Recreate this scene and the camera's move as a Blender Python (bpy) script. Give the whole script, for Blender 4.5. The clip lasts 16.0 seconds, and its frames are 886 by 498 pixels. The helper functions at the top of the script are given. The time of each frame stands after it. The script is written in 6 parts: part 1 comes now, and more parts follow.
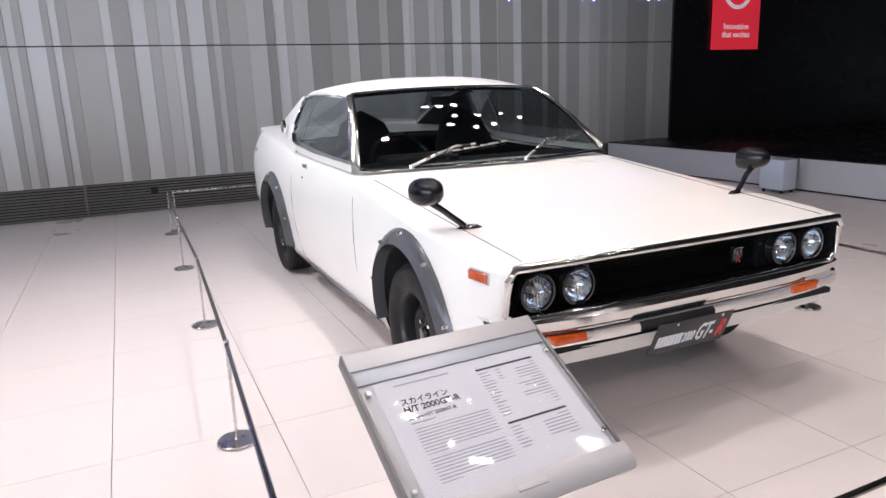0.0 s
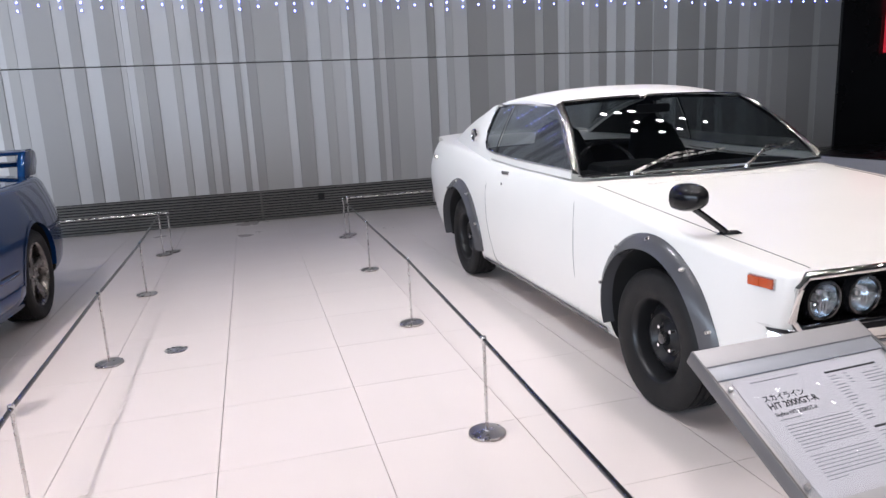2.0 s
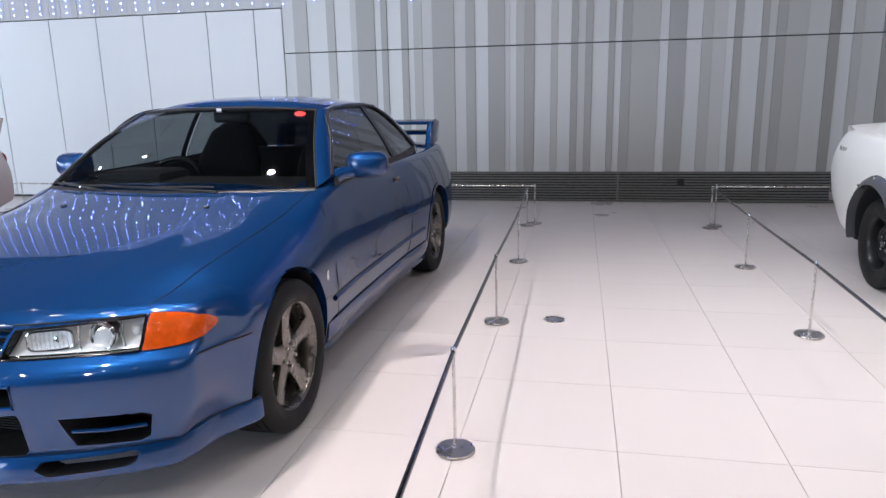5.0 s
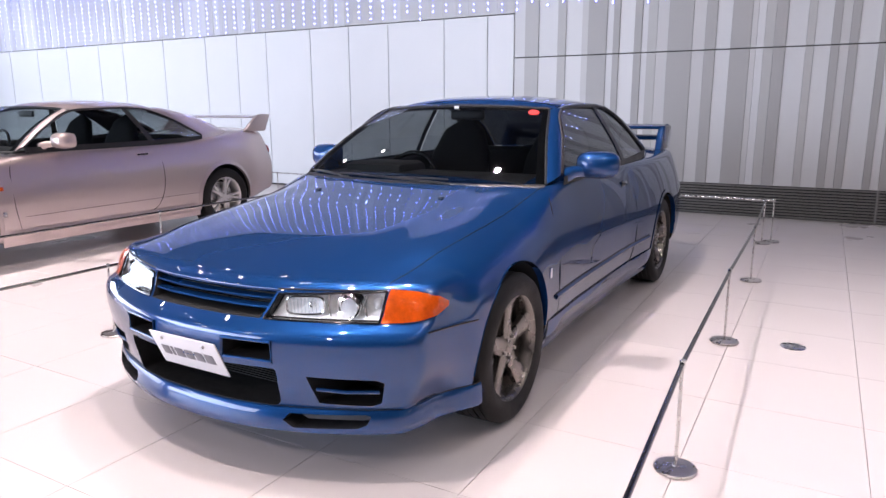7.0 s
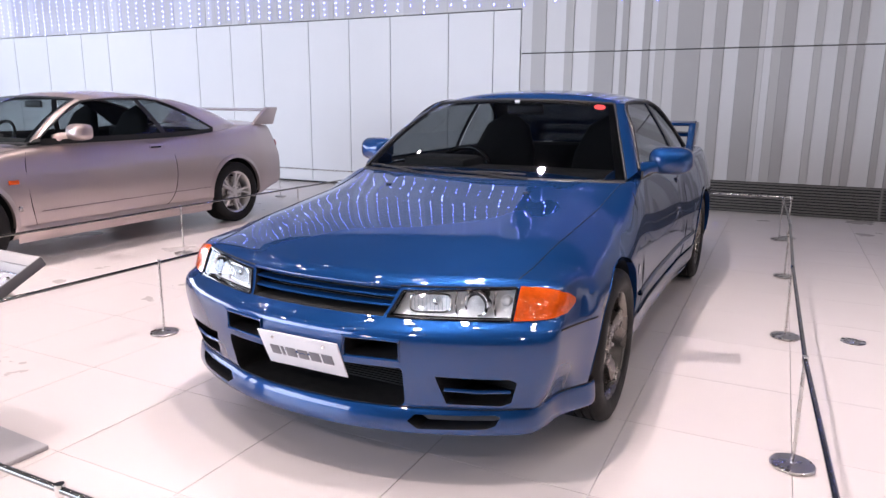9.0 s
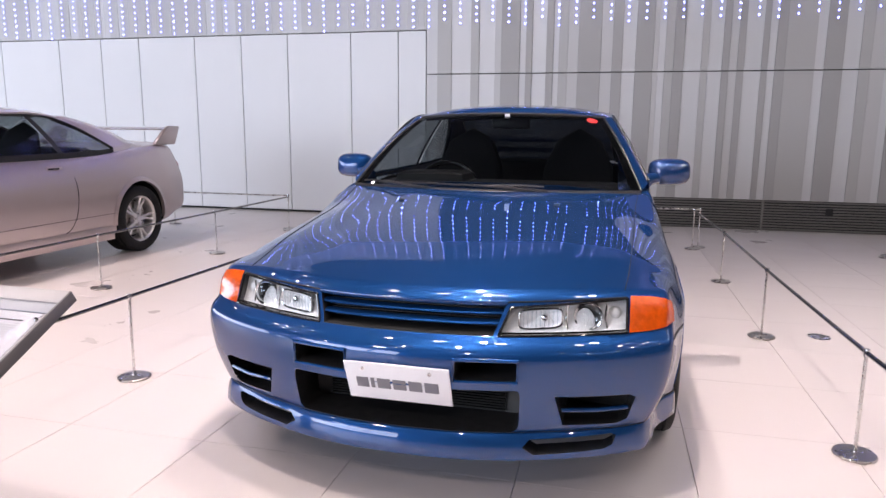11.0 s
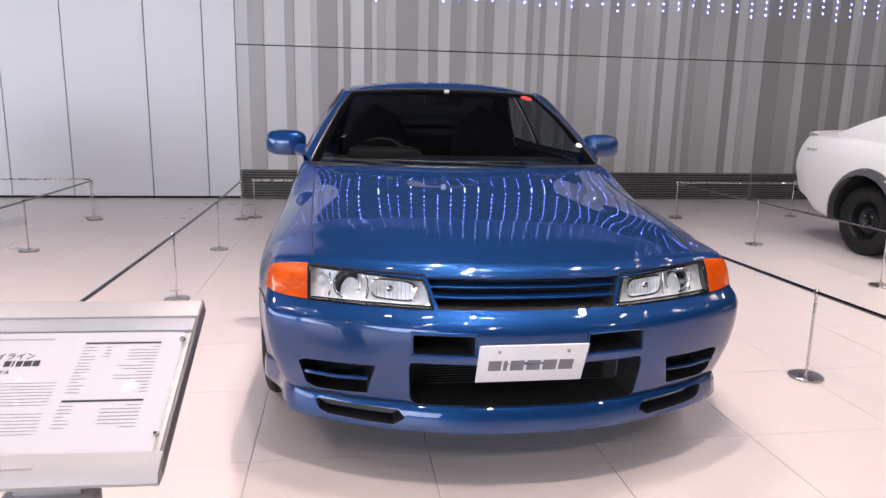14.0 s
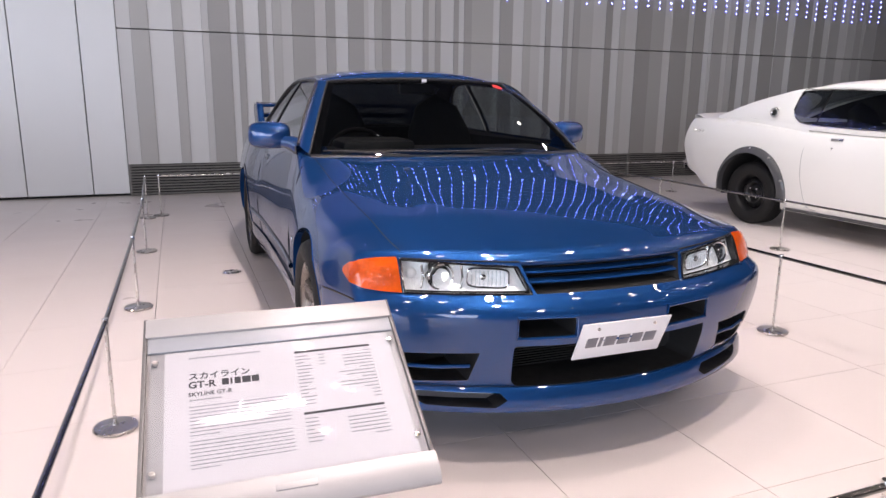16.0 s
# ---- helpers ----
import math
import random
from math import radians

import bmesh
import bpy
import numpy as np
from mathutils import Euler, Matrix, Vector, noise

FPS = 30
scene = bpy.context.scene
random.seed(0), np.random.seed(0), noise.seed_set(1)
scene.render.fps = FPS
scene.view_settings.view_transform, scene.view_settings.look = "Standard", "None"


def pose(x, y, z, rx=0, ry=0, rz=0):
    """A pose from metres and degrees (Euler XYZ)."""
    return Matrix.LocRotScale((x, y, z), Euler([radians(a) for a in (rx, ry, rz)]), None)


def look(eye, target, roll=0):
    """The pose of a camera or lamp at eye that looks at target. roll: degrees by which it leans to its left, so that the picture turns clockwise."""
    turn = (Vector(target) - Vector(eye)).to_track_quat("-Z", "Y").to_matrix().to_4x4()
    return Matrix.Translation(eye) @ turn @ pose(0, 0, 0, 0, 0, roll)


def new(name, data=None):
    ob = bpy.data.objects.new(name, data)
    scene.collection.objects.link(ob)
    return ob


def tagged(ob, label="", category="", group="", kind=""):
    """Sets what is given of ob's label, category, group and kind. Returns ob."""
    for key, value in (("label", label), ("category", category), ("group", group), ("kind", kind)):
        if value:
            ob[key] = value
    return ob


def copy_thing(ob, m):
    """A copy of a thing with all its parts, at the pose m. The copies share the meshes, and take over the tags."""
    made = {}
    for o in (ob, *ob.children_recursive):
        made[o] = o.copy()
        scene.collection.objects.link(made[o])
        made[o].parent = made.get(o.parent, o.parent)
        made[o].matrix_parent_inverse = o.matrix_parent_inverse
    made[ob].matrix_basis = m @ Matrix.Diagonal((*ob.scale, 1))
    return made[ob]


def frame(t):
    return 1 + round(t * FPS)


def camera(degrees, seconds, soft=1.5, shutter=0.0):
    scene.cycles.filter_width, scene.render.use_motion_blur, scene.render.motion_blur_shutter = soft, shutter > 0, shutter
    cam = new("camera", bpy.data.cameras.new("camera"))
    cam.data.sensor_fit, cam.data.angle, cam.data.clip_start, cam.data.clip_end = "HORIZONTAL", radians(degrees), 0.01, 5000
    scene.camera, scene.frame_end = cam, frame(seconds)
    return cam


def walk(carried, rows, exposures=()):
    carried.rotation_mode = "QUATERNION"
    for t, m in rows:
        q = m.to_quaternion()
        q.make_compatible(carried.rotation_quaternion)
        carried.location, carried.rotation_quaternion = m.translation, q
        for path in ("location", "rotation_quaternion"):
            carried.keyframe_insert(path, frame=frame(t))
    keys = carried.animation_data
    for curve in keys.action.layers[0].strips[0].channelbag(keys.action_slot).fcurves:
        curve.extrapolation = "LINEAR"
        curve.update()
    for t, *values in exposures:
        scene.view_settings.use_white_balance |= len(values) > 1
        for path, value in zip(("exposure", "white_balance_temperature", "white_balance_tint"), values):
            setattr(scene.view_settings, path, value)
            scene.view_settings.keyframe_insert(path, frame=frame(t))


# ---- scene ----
cam = camera(66.3, 16.0)
PATH = [
    (0, (0.384, 0.152, 1.288), (1.194, 1.923, 0.833), -2.2),
    (0.5, (0.259, 0.175, 1.29), (1.044, 1.957, 0.833), -2.6),
    (1, (0.12, 0.216, 1.294), (0.861, 2.017, 0.841), -3.1),
    (1.5, (-0.021, 0.252, 1.305), (0.603, 2.1, 0.865), -3.0),
    (2, (-0.173, 0.265, 1.302), (0.344, 2.153, 0.889), -2.8),
    (2.5, (-0.311, 0.239, 1.317), (0.098, 2.152, 0.9), -3.1),
    (3, (-0.386, 0.243, 1.315), (-0.11, 2.182, 0.91), -2.9),
    (3.5, (-0.456, 0.275, 1.315), (-0.33, 2.231, 0.916), -1.9),
    (4, (-0.518, 0.319, 1.301), (-0.543, 2.276, 0.887), -0.9),
    (4.5, (-0.562, 0.346, 1.302), (-0.765, 2.289, 0.874), -0.6),
    (4.7, (-0.566, 0.348, 1.307), (-0.845, 2.28, 0.875), -0.9),
    (6.8, (-0.65, 0.336, 1.264), (-1.56, 2.07, 0.858), -0.2),
    (7, (-0.655, 0.325, 1.262), (-1.609, 2.035, 0.856), -0.2),
    (7.5, (-0.703, 0.31, 1.257), (-1.726, 1.981, 0.852), -0.0),
    (8, (-0.84, 0.254, 1.243), (-1.779, 1.973, 0.838), 0.8),
    (8.5, (-1.004, 0.164, 1.249), (-1.878, 1.914, 0.83), 0.4),
    (8.7, (-1.06, 0.147, 1.25), (-1.934, 1.896, 0.83), 0.4),
    (10.8, (-1.88, 0.01, 1.184), (-2.398, 1.911, 0.84), 0.6),
    (11, (-1.946, -0.007, 1.18), (-2.413, 1.907, 0.836), 0.5),
    (11.5, (-2.143, -0.017, 1.167), (-2.514, 1.916, 0.811), 0.7),
    (12, (-2.343, -0.028, 1.164), (-2.603, 1.918, 0.784), 0.9),
    (12.5, (-2.556, -0.06, 1.159), (-2.701, 1.897, 0.774), 1.2),
    (13, (-2.737, -0.072, 1.163), (-2.742, 1.889, 0.771), 1.0),
    (13.5, (-2.914, -0.03, 1.159), (-2.765, 1.926, 0.772), 1.1),
    (14, (-3.097, -0.001, 1.158), (-2.806, 1.937, 0.76), 1.2),
    (14.5, (-3.299, 0.012, 1.165), (-2.901, 1.931, 0.768), 1.1),
    (15, (-3.479, 0.035, 1.172), (-2.963, 1.925, 0.768), 0.7),
    (15.5, (-3.67, 0.101, 1.16), (-3.044, 1.956, 0.75), 0.8),
    (16, (-3.835, 0.142, 1.166), (-3.125, 1.962, 0.735), 0.6),
]
walk(cam, [(t, look(eye, target, roll)) for t, eye, target, roll in PATH],
     [(0, -0.12, 6550, 12), (2.5, -0.3, 6300, 10), (4.5, -0.33, 6250, 8), (7, -0.06, 6550, 18), (8.5, -0.14, 6600, 18), (11, -0.22, 6800, 18), (13.5, -0.30, 6950, 18), (16, -0.36, 6950, 17)])

# ---- light ----
world = bpy.data.worlds.new("world")
scene.world = world
world.use_nodes = True
world.node_tree.nodes["Background"].inputs[0].default_value = (0.75, 0.8, 1.0, 1)
world.node_tree.nodes["Background"].inputs[1].default_value = 0.02

CEIL = 5.0
WALL_Y = 9.0
Y_SOUTH = -8.0


def lamp(x, y, z, watts, size, color, aim=None, spread=180):
    data = bpy.data.lights.new("ceiling_lamp", "AREA")
    data.shape, data.size, data.energy, data.color = "DISK", size, watts, color
    data.spread = radians(spread)
    ob = new("ceiling_lamp", data)
    ob.matrix_world = look((x, y, z), aim or (x, y, 0))
    return ob


WARM, COOL = (1.0, 0.905, 0.90), (0.80, 0.87, 1.0)
for cx, west, k in ((-7.2, 0.0, 0.9), (-2.5, 0.05, 0.76), (2.2, 0.0, 0.36)):
    for dx, y, w in ((-0.15 - west, 0.9, 58), (0.2 - west, 2.3, 42), (-0.2 - west, 3.9, 76)):
        lamp(cx + dx, y, CEIL - 0.25, w * k, 0.12, WARM, None, 100)
# unseen wall washers, added to lift the north wall
for x, w in ((-15.5, 30), (-12.0, 34), (-8.8, 24), (-5.6, 15), (-2.4, 19), (0.8, 11), (5.2, 15)):
    lamp(x, 5.6, CEIL - 0.25, w, 0.7, COOL, (x, 9.0, 1.2), 110)
# added fill from behind the camera for car fronts and near floor
for x, w in ((-9.0, 26), (-5.5, 56), (-2.0, 82), (3.5, 50)):
    lamp(x, -3.6, CEIL - 0.2, w, 0.3, WARM, (x, 1.5, 0.3))
lamp(-3.9, -0.5, CEIL - 0.25, 14, 0.12, WARM, None, 110)
lamp(4.6, 0.2, CEIL - 0.25, 20, 0.12, WARM, None, 110)
# two made-up aisle lamps that brighten the white coupe's door side
lamp(-0.5, 2.6, CEIL - 0.25, 22, 0.22, (0.93, 0.95, 1.0), (0.6, 2.8, 0), 120)
lamp(-1.0, 4.6, CEIL - 0.25, 28, 0.22, (0.93, 0.95, 1.0), (1.35, 4.4, 0.7), 75)
# daylight through the two glazed fronts
for width, watts, at, aim in ((13.0, 760, (-19.8, 0.8, 2.3), (0, 0.8, 2.0)), (11.0, 820, (-10.6, Y_SOUTH + 0.2, 2.3), (0.5, 2.0, 1.0))):
    sky = bpy.data.lights.new("window_daylight", "AREA")
    sky.shape, sky.size, sky.size_y, sky.energy, sky.color = "RECTANGLE", width, 3.6, watts, (0.72, 0.84, 1.0)
    sky.spread = radians(130)
    ob = new("window_daylight", sky)
    ob.matrix_world = look(at, aim)


# ---- materials ----
def mat(name, color, rough=0.5, metal=0.0, var=0.0, scale=6.0, bump=0.0, fine=120.0, coat=0.0, spec=0.5, emit=None, alpha=1.0, trans=0.0, ior=1.45, rvar=0.0, per=0.0, per_island=False):
    m = bpy.data.materials.new(name)
    m.use_nodes = True
    nt = m.node_tree
    n, l = nt.nodes, nt.links
    b = n["Principled BSDF"]
    b.inputs["Base Color"].default_value = (*color, 1)
    b.inputs["Roughness"].default_value = rough
    b.inputs["Metallic"].default_value = metal
    b.inputs["Coat Weight"].default_value = coat
    b.inputs["Coat Roughness"].default_value = 0.026
    b.inputs["Specular IOR Level"].default_value = spec
    b.inputs["Transmission Weight"].default_value = trans
    b.inputs["IOR"].default_value = ior
    b.inputs["Alpha"].default_value = alpha
    if emit:
        b.inputs["Emission Color"].default_value = (*emit[:3], 1)
        b.inputs["Emission Strength"].default_value = emit[3]
    if var or bump or rvar or per:
        tc = n.new("ShaderNodeTexCoord")
        big = n.new("ShaderNodeTexNoise")
        big.inputs["Scale"].default_value = scale
        big.inputs["Detail"].default_value = 6
        small = n.new("ShaderNodeTexNoise")
        small.inputs["Scale"].default_value = fine
        small.inputs["Detail"].default_value = 4
        for q in (big, small):
            l.new(tc.outputs["Object"], q.inputs["Vector"])
        add = n.new("ShaderNodeMath")
        add.operation = "ADD"
        l.new(big.outputs["Fac"], add.inputs[0])
        half = n.new("ShaderNodeMath")
        half.operation = "MULTIPLY"
        half.inputs[1].default_value = 0.5
        l.new(small.outputs["Fac"], half.inputs[0])
        l.new(half.outputs[0], add.inputs[1])
        last = add
        if per:
            src = n.new("ShaderNodeNewGeometry").outputs["Random Per Island"] if per_island else n.new("ShaderNodeObjectInfo").outputs["Random"]
            pm = n.new("ShaderNodeMath")
            pm.operation = "MULTIPLY_ADD"
            pm.inputs[1].default_value = per
            l.new(src, pm.inputs[0])
            l.new(add.outputs[0], pm.inputs[2])
            last = pm
        rng = n.new("ShaderNodeMapRange")
        rng.inputs["From Min"].default_value, rng.inputs["From Max"].default_value = 0.35, 1.15 + per
        rng.inputs["To Min"].default_value, rng.inputs["To Max"].default_value = 1 - var, 1 + var
        l.new(last.outputs[0], rng.inputs["Value"])
        if var:
            mul = n.new("ShaderNodeVectorMath")
            mul.operation = "SCALE"
            mul.inputs[0].default_value = color
            l.new(rng.outputs[0], mul.inputs["Scale"])
            l.new(mul.outputs[0], b.inputs["Base Color"])
        if rvar:
            rr = n.new("ShaderNodeMapRange")
            rr.inputs["From Min"].default_value, rr.inputs["From Max"].default_value = 0.3, 0.7
            rr.inputs["To Min"].default_value, rr.inputs["To Max"].default_value = max(rough - rvar, 0.02), rough + rvar
            l.new(big.outputs["Fac"], rr.inputs["Value"])
            l.new(rr.outputs[0], b.inputs["Roughness"])
        if bump:
            bp = n.new("ShaderNodeBump")
            bp.inputs["Strength"].default_value = bump
            bp.inputs["Distance"].default_value = 0.002
            l.new(small.outputs["Fac"], bp.inputs["Height"])
            l.new(bp.outputs[0], b.inputs["Normal"])
    return m


TILE = mat("floor_tile", (0.625, 0.57, 0.55), 0.34, 0, 0.05, 2.2, 0.05, 300, rvar=0.08, per=0.25)
TILE_FAR = mat("floor_tile_far", (0.625, 0.57, 0.55), 0.34, 0, 0.05, 2.2, 0.05, 300, rvar=0.08, per=0.25, per_island=True)
GROUT = mat("grout", (0.22, 0.20, 0.19), 0.8, 0, 0.2, 8, 0.3)
PANEL = mat("white_panel", (0.74, 0.755, 0.77), 0.38, 0, 0.03, 1.5, 0.03, 250, rvar=0.06, per=0.12)
GAPM = mat("dark_gap", (0.018, 0.018, 0.019), 0.7, 0, 0.2, 10)
SLAT = mat("vent_slat", (0.19, 0.183, 0.177), 0.4, 0.2, 0.2, 5, 0.1, rvar=0.1)
BLACKW = mat("black_wall", (0.008, 0.008, 0.009), 0.3, 0, 0.3, 1.5, 0.05, rvar=0.12)
CEILM = mat("ceiling_dark", (0.03, 0.03, 0.033), 0.8, 0, 0.2, 2, 0.1)
SIDEW = mat("side_wall", (0.13, 0.13, 0.13), 0.6, 0, 0.08, 1.5, 0.05)
STAGE = mat("stage_face", (0.5, 0.5, 0.53), 0.4, 0, 0.06, 2, 0.05, rvar=0.1)
CHROME = mat("chrome", (0.82, 0.81, 0.8), 0.08, 1, 0.05, 20, 0, rvar=0.04)
STEEL = mat("brushed_steel", (0.62, 0.6, 0.58), 0.28, 1, 0.1, 30, 0.1, 400, rvar=0.08)
BASE = mat("brushed_base", (0.44, 0.415, 0.395), 0.3, 1, 0.12, 25, 0.08, 400, rvar=0.08)
# rail steel darkened in its colour, for the dark ceiling seen in it
RAIL = mat("rail_steel_shaded", (0.20, 0.195, 0.19), 0.2, 1, 0.04, 6)
ALU = mat("anodised_aluminium", (0.40, 0.39, 0.395), 0.45, 0.25, 0.04, 9, 0.06, 500, rvar=0.06)
ALU_D = mat("grey_aluminium_edge", (0.3, 0.3, 0.31), 0.4, 0.8, 0.05, 9, 0.06, 500)
ALU_P = mat("pale_grey_band", (0.33, 0.345, 0.375), 0.42, 0.2, 0.03, 9, 0.04, 500)
PAPER = mat("paper", (0.54, 0.525, 0.55), 0.7, 0, 0.02, 5, 0.02)
INK = mat("ink", (0.03, 0.03, 0.035), 0.6)
INK_G = mat("grey_ink", (0.20, 0.20, 0.22), 0.6)
# banner colours with emission added, standing in for light falling on the cloth
RED = mat("banner_red_glow", (0.62, 0.025, 0.045), 0.5, 0, 0.05, 3, 0.05, emit=(0.62, 0.025, 0.045, 0.7))
WHITE_P = mat("white_print_glow", (0.82, 0.82, 0.84), 0.5, 0, 0.02, 8, emit=(0.8, 0.8, 0.84, 0.35))
LED = mat("led", (0.1, 0.1, 0.3), 0.4, emit=(0.13, 0.15, 1.0, 2.5))
LED_C = mat("led_core", (0.6, 0.6, 0.9), 0.4, emit=(0.27, 0.34, 1.0, 46.0))
BULB = mat("lamp_lens", (0.9, 0.9, 0.9), 0.3, emit=(1.0, 0.93, 0.86, 90.0))
LAMP_B = mat("lamp_housing", (0.02, 0.02, 0.02), 0.5, 0.2, 0.2, 10)


# ---- mesh helpers ----
def finish(ob, smooth=True, angle=40):
    me = ob.data
    if smooth:
        me.polygons.foreach_set("use_smooth", [True] * len(me.polygons))
        me.set_sharp_from_angle(angle=radians(angle))
    return ob


def link(name, bm, material, parent=None, label="", smooth=True, angle=40):
    """One mesh object out of a bmesh."""
    me = bpy.data.meshes.new(name)
    bm.to_mesh(me)
    bm.free()
    for q in material if isinstance(material, (list, tuple)) else (material,):
        me.materials.append(q)
    ob = new(name, me)
    if parent is not None:
        ob.parent = parent
    if label:
        ob["label"] = label
    return finish(ob, smooth, angle)


def part(name, bm, material, parent, label="", smooth=True, angle=40):
    return link(name, bm, material, parent, label, smooth, angle)


def thing(name, at, label, category, group="", kind=""):
    ob = new(name)
    ob.empty_display_size = 0.1
    ob.location = at
    return tagged(ob, label, category, group, kind)


def box(bm, x0, x1, y0, y1, z0, z1, bevel=0.0, segs=2):
    vs = [bm.verts.new((x, y, z)) for x in (x0, x1) for y in (y0, y1) for z in (z0, z1)]
    fs = [bm.faces.new([vs[i] for i in q]) for q in ((0, 1, 3, 2), (4, 6, 7, 5), (0, 4, 5, 1), (2, 3, 7, 6), (0, 2, 6, 4), (1, 5, 7, 3))]
    if bevel:
        es = list({e for f in fs for e in f.edges})
        bmesh.ops.bevel(bm, geom=es, offset=bevel, segments=segs, profile=0.5, affect="EDGES")
    return bm


def boxes(*rows, bevel=0.0):
    bm = bmesh.new()
    for r in rows:
        box(bm, *r, bevel=bevel)
    return bm


def lathe(profile, n=32, axis="z", bm=None, at=(0, 0, 0)):
    """Turns (radius, height) rows round an axis; radius 0 closes the end."""
    bm = bm or bmesh.new()
    rings = []
    for r, h in profile:
        ring = []
        for i in range(1 if r == 0 else n):
            a = 2 * math.pi * i / n
            c, s = r * math.cos(a), r * math.sin(a)
            p = {"z": (c, s, h), "x": (h, c, s), "y": (s, h, c)}[axis]
            ring.append(bm.verts.new((p[0] + at[0], p[1] + at[1], p[2] + at[2])))
        rings.append(ring)
    for a, b in zip(rings, rings[1:]):
        for i in range(n):
            q = [a[i % len(a)], a[(i + 1) % len(a)], b[(i + 1) % len(b)], b[i % len(b)]]
            q = list(dict.fromkeys(q))
            if len(q) > 2:
                bm.faces.new(q)
    bmesh.ops.recalc_face_normals(bm, faces=bm.faces[:])
    return bm


def tube(points, r, n=10, bm=None, caps=True):
    """A round bar along a line of points."""
    bm = bm or bmesh.new()
    pts = [Vector(p) for p in points]
    rings = []
    for i, p in enumerate(pts):
        d = (pts[min(i + 1, len(pts) - 1)] - pts[max(i - 1, 0)]).normalized()
        side = d.cross(Vector((0, 0, 1)))
        if side.length < 1e-3:
            side = Vector((1, 0, 0))
        side.normalize()
        up = side.cross(d)
        rr = r[i] if isinstance(r, (list, tuple)) else r
        rings.append([bm.verts.new(p + rr * (math.cos(2 * math.pi * k / n) * side + math.sin(2 * math.pi * k / n) * up)) for k in range(n)])
    for a, b in zip(rings, rings[1:]):
        for k in range(n):
            bm.faces.new((a[k], a[(k + 1) % n], b[(k + 1) % n], b[k]))
    if caps:
        bm.faces.new(rings[0][::-1])
        bm.faces.new(rings[-1])
    bmesh.ops.recalc_face_normals(bm, faces=bm.faces[:])
    return bm


def text_mesh(text, size, depth=0.0008, align="LEFT", squeeze=1.0, bold=0.0, shear=0.0):
    cu = bpy.data.curves.new("text", "FONT")
    cu.body, cu.size, cu.extrude, cu.align_x, cu.offset, cu.shear = text, size, depth, align, bold, shear
    cu.resolution_u = 3
    ob = bpy.data.objects.new("text", cu)
    scene.collection.objects.link(ob)
    bpy.context.view_layer.update()
    me = bpy.data.meshes.new_from_object(ob.evaluated_get(bpy.context.evaluated_depsgraph_get()))
    bpy.data.objects.remove(ob)
    me.transform(Matrix.Diagonal((squeeze, 1, 1, 1)))
    return me


def text_part(name, text, size, material, parent, m, **kw):
    me = text_mesh(text, size, **kw)
    me.materials.clear()
    me.materials.append(material)
    ob = new(name, me)
    ob.parent = parent
    ob.matrix_local = m
    return ob


# ---- the hall ----
X0, X1, Y0, Y1 = -20.0, 16.0, Y_SOUTH, WALL_Y
ob = link("floor", boxes((X0, X1, Y0, Y1 + 0.3, -0.15, -0.012)), GROUT, smooth=False)
tagged(ob, "cream polished stone floor of large square tiles", "floor", kind="structure")
FLOOR = ob
ob = link("ceiling", boxes((X0, X1, Y0, Y1 + 0.3, CEIL, CEIL + 0.2)), CEILM, smooth=False)
tagged(ob, "dark hall ceiling carrying rows of spotlights", "ceiling", kind="structure")
for n, r, m in (("wall_east", (X1, X1 + 0.2, Y0, Y1 + 0.3, -0.15, CEIL + 0.2), BLACKW),
                ("wall_south", (-5.0, X1 + 0.2, Y0 - 0.2, Y0, -0.15, CEIL + 0.2), SIDEW)):
    tagged(link(n, boxes(r), m, smooth=False), "plain closing wall of the exhibition hall", "wall", kind="structure")
south = link("wall_southwest", boxes((X0 - 0.2, -5.0, Y0 - 0.2, Y0, -0.15, 0.5), (X0 - 0.2, -5.0, Y0 - 0.2, Y0, 4.15, CEIL + 0.2), (X0 - 0.2, -16.2, Y0 - 0.2, Y0, 0.5, 4.15)), SIDEW, smooth=False)
tagged(south, "plain closing wall round the hall's second glazed front", "wall", kind="structure")
win = thing("window_2", (0, Y0 - 0.1, 0), "tall glazed side front letting daylight into the hall", "window", kind="structure")
for i in range(6):
    x = -16.2 + 11.2 * i / 5
    part("mullion", boxes((x - 0.03, x + 0.03, -0.04, 0.04, 0.5, 4.15)), ALU_D, win, smooth=False)
for z in (0.53, 4.12):
    part("window_rail", boxes((-16.2, -5.0, -0.04, 0.04, z - 0.03, z + 0.03)), ALU_D, win, smooth=False)

# glazed west front: sill, head, piers and panes
W0, W1 = -5.8, 7.4
west = link("wall_west", boxes((X0 - 0.2, X0, Y0, Y1 + 0.3, -0.15, 0.5), (X0 - 0.2, X0, Y0, Y1 + 0.3, 4.15, CEIL + 0.2), (X0 - 0.2, X0, Y0, W0, 0.5, 4.15), (X0 - 0.2, X0, W1, Y1 + 0.3, 0.5, 4.15)), SIDEW, smooth=False)
tagged(west, "plain closing wall round the hall's glazed front", "wall", kind="structure")
win = thing("window_1", (X0 - 0.1, 0, 0), "tall glazed front letting daylight into the hall", "window", kind="structure")
for i in range(7):
    y = W0 + (W1 - W0) * i / 6
    part("mullion", boxes((-0.04, 0.04, y - 0.03, y + 0.03, 0.5, 4.15)), ALU_D, win, smooth=False)
for z in (0.53, 4.12):
    part("window_rail", boxes((-0.04, 0.04, W0, W1, z - 0.03, z + 0.03)), ALU_D, win, smooth=False)

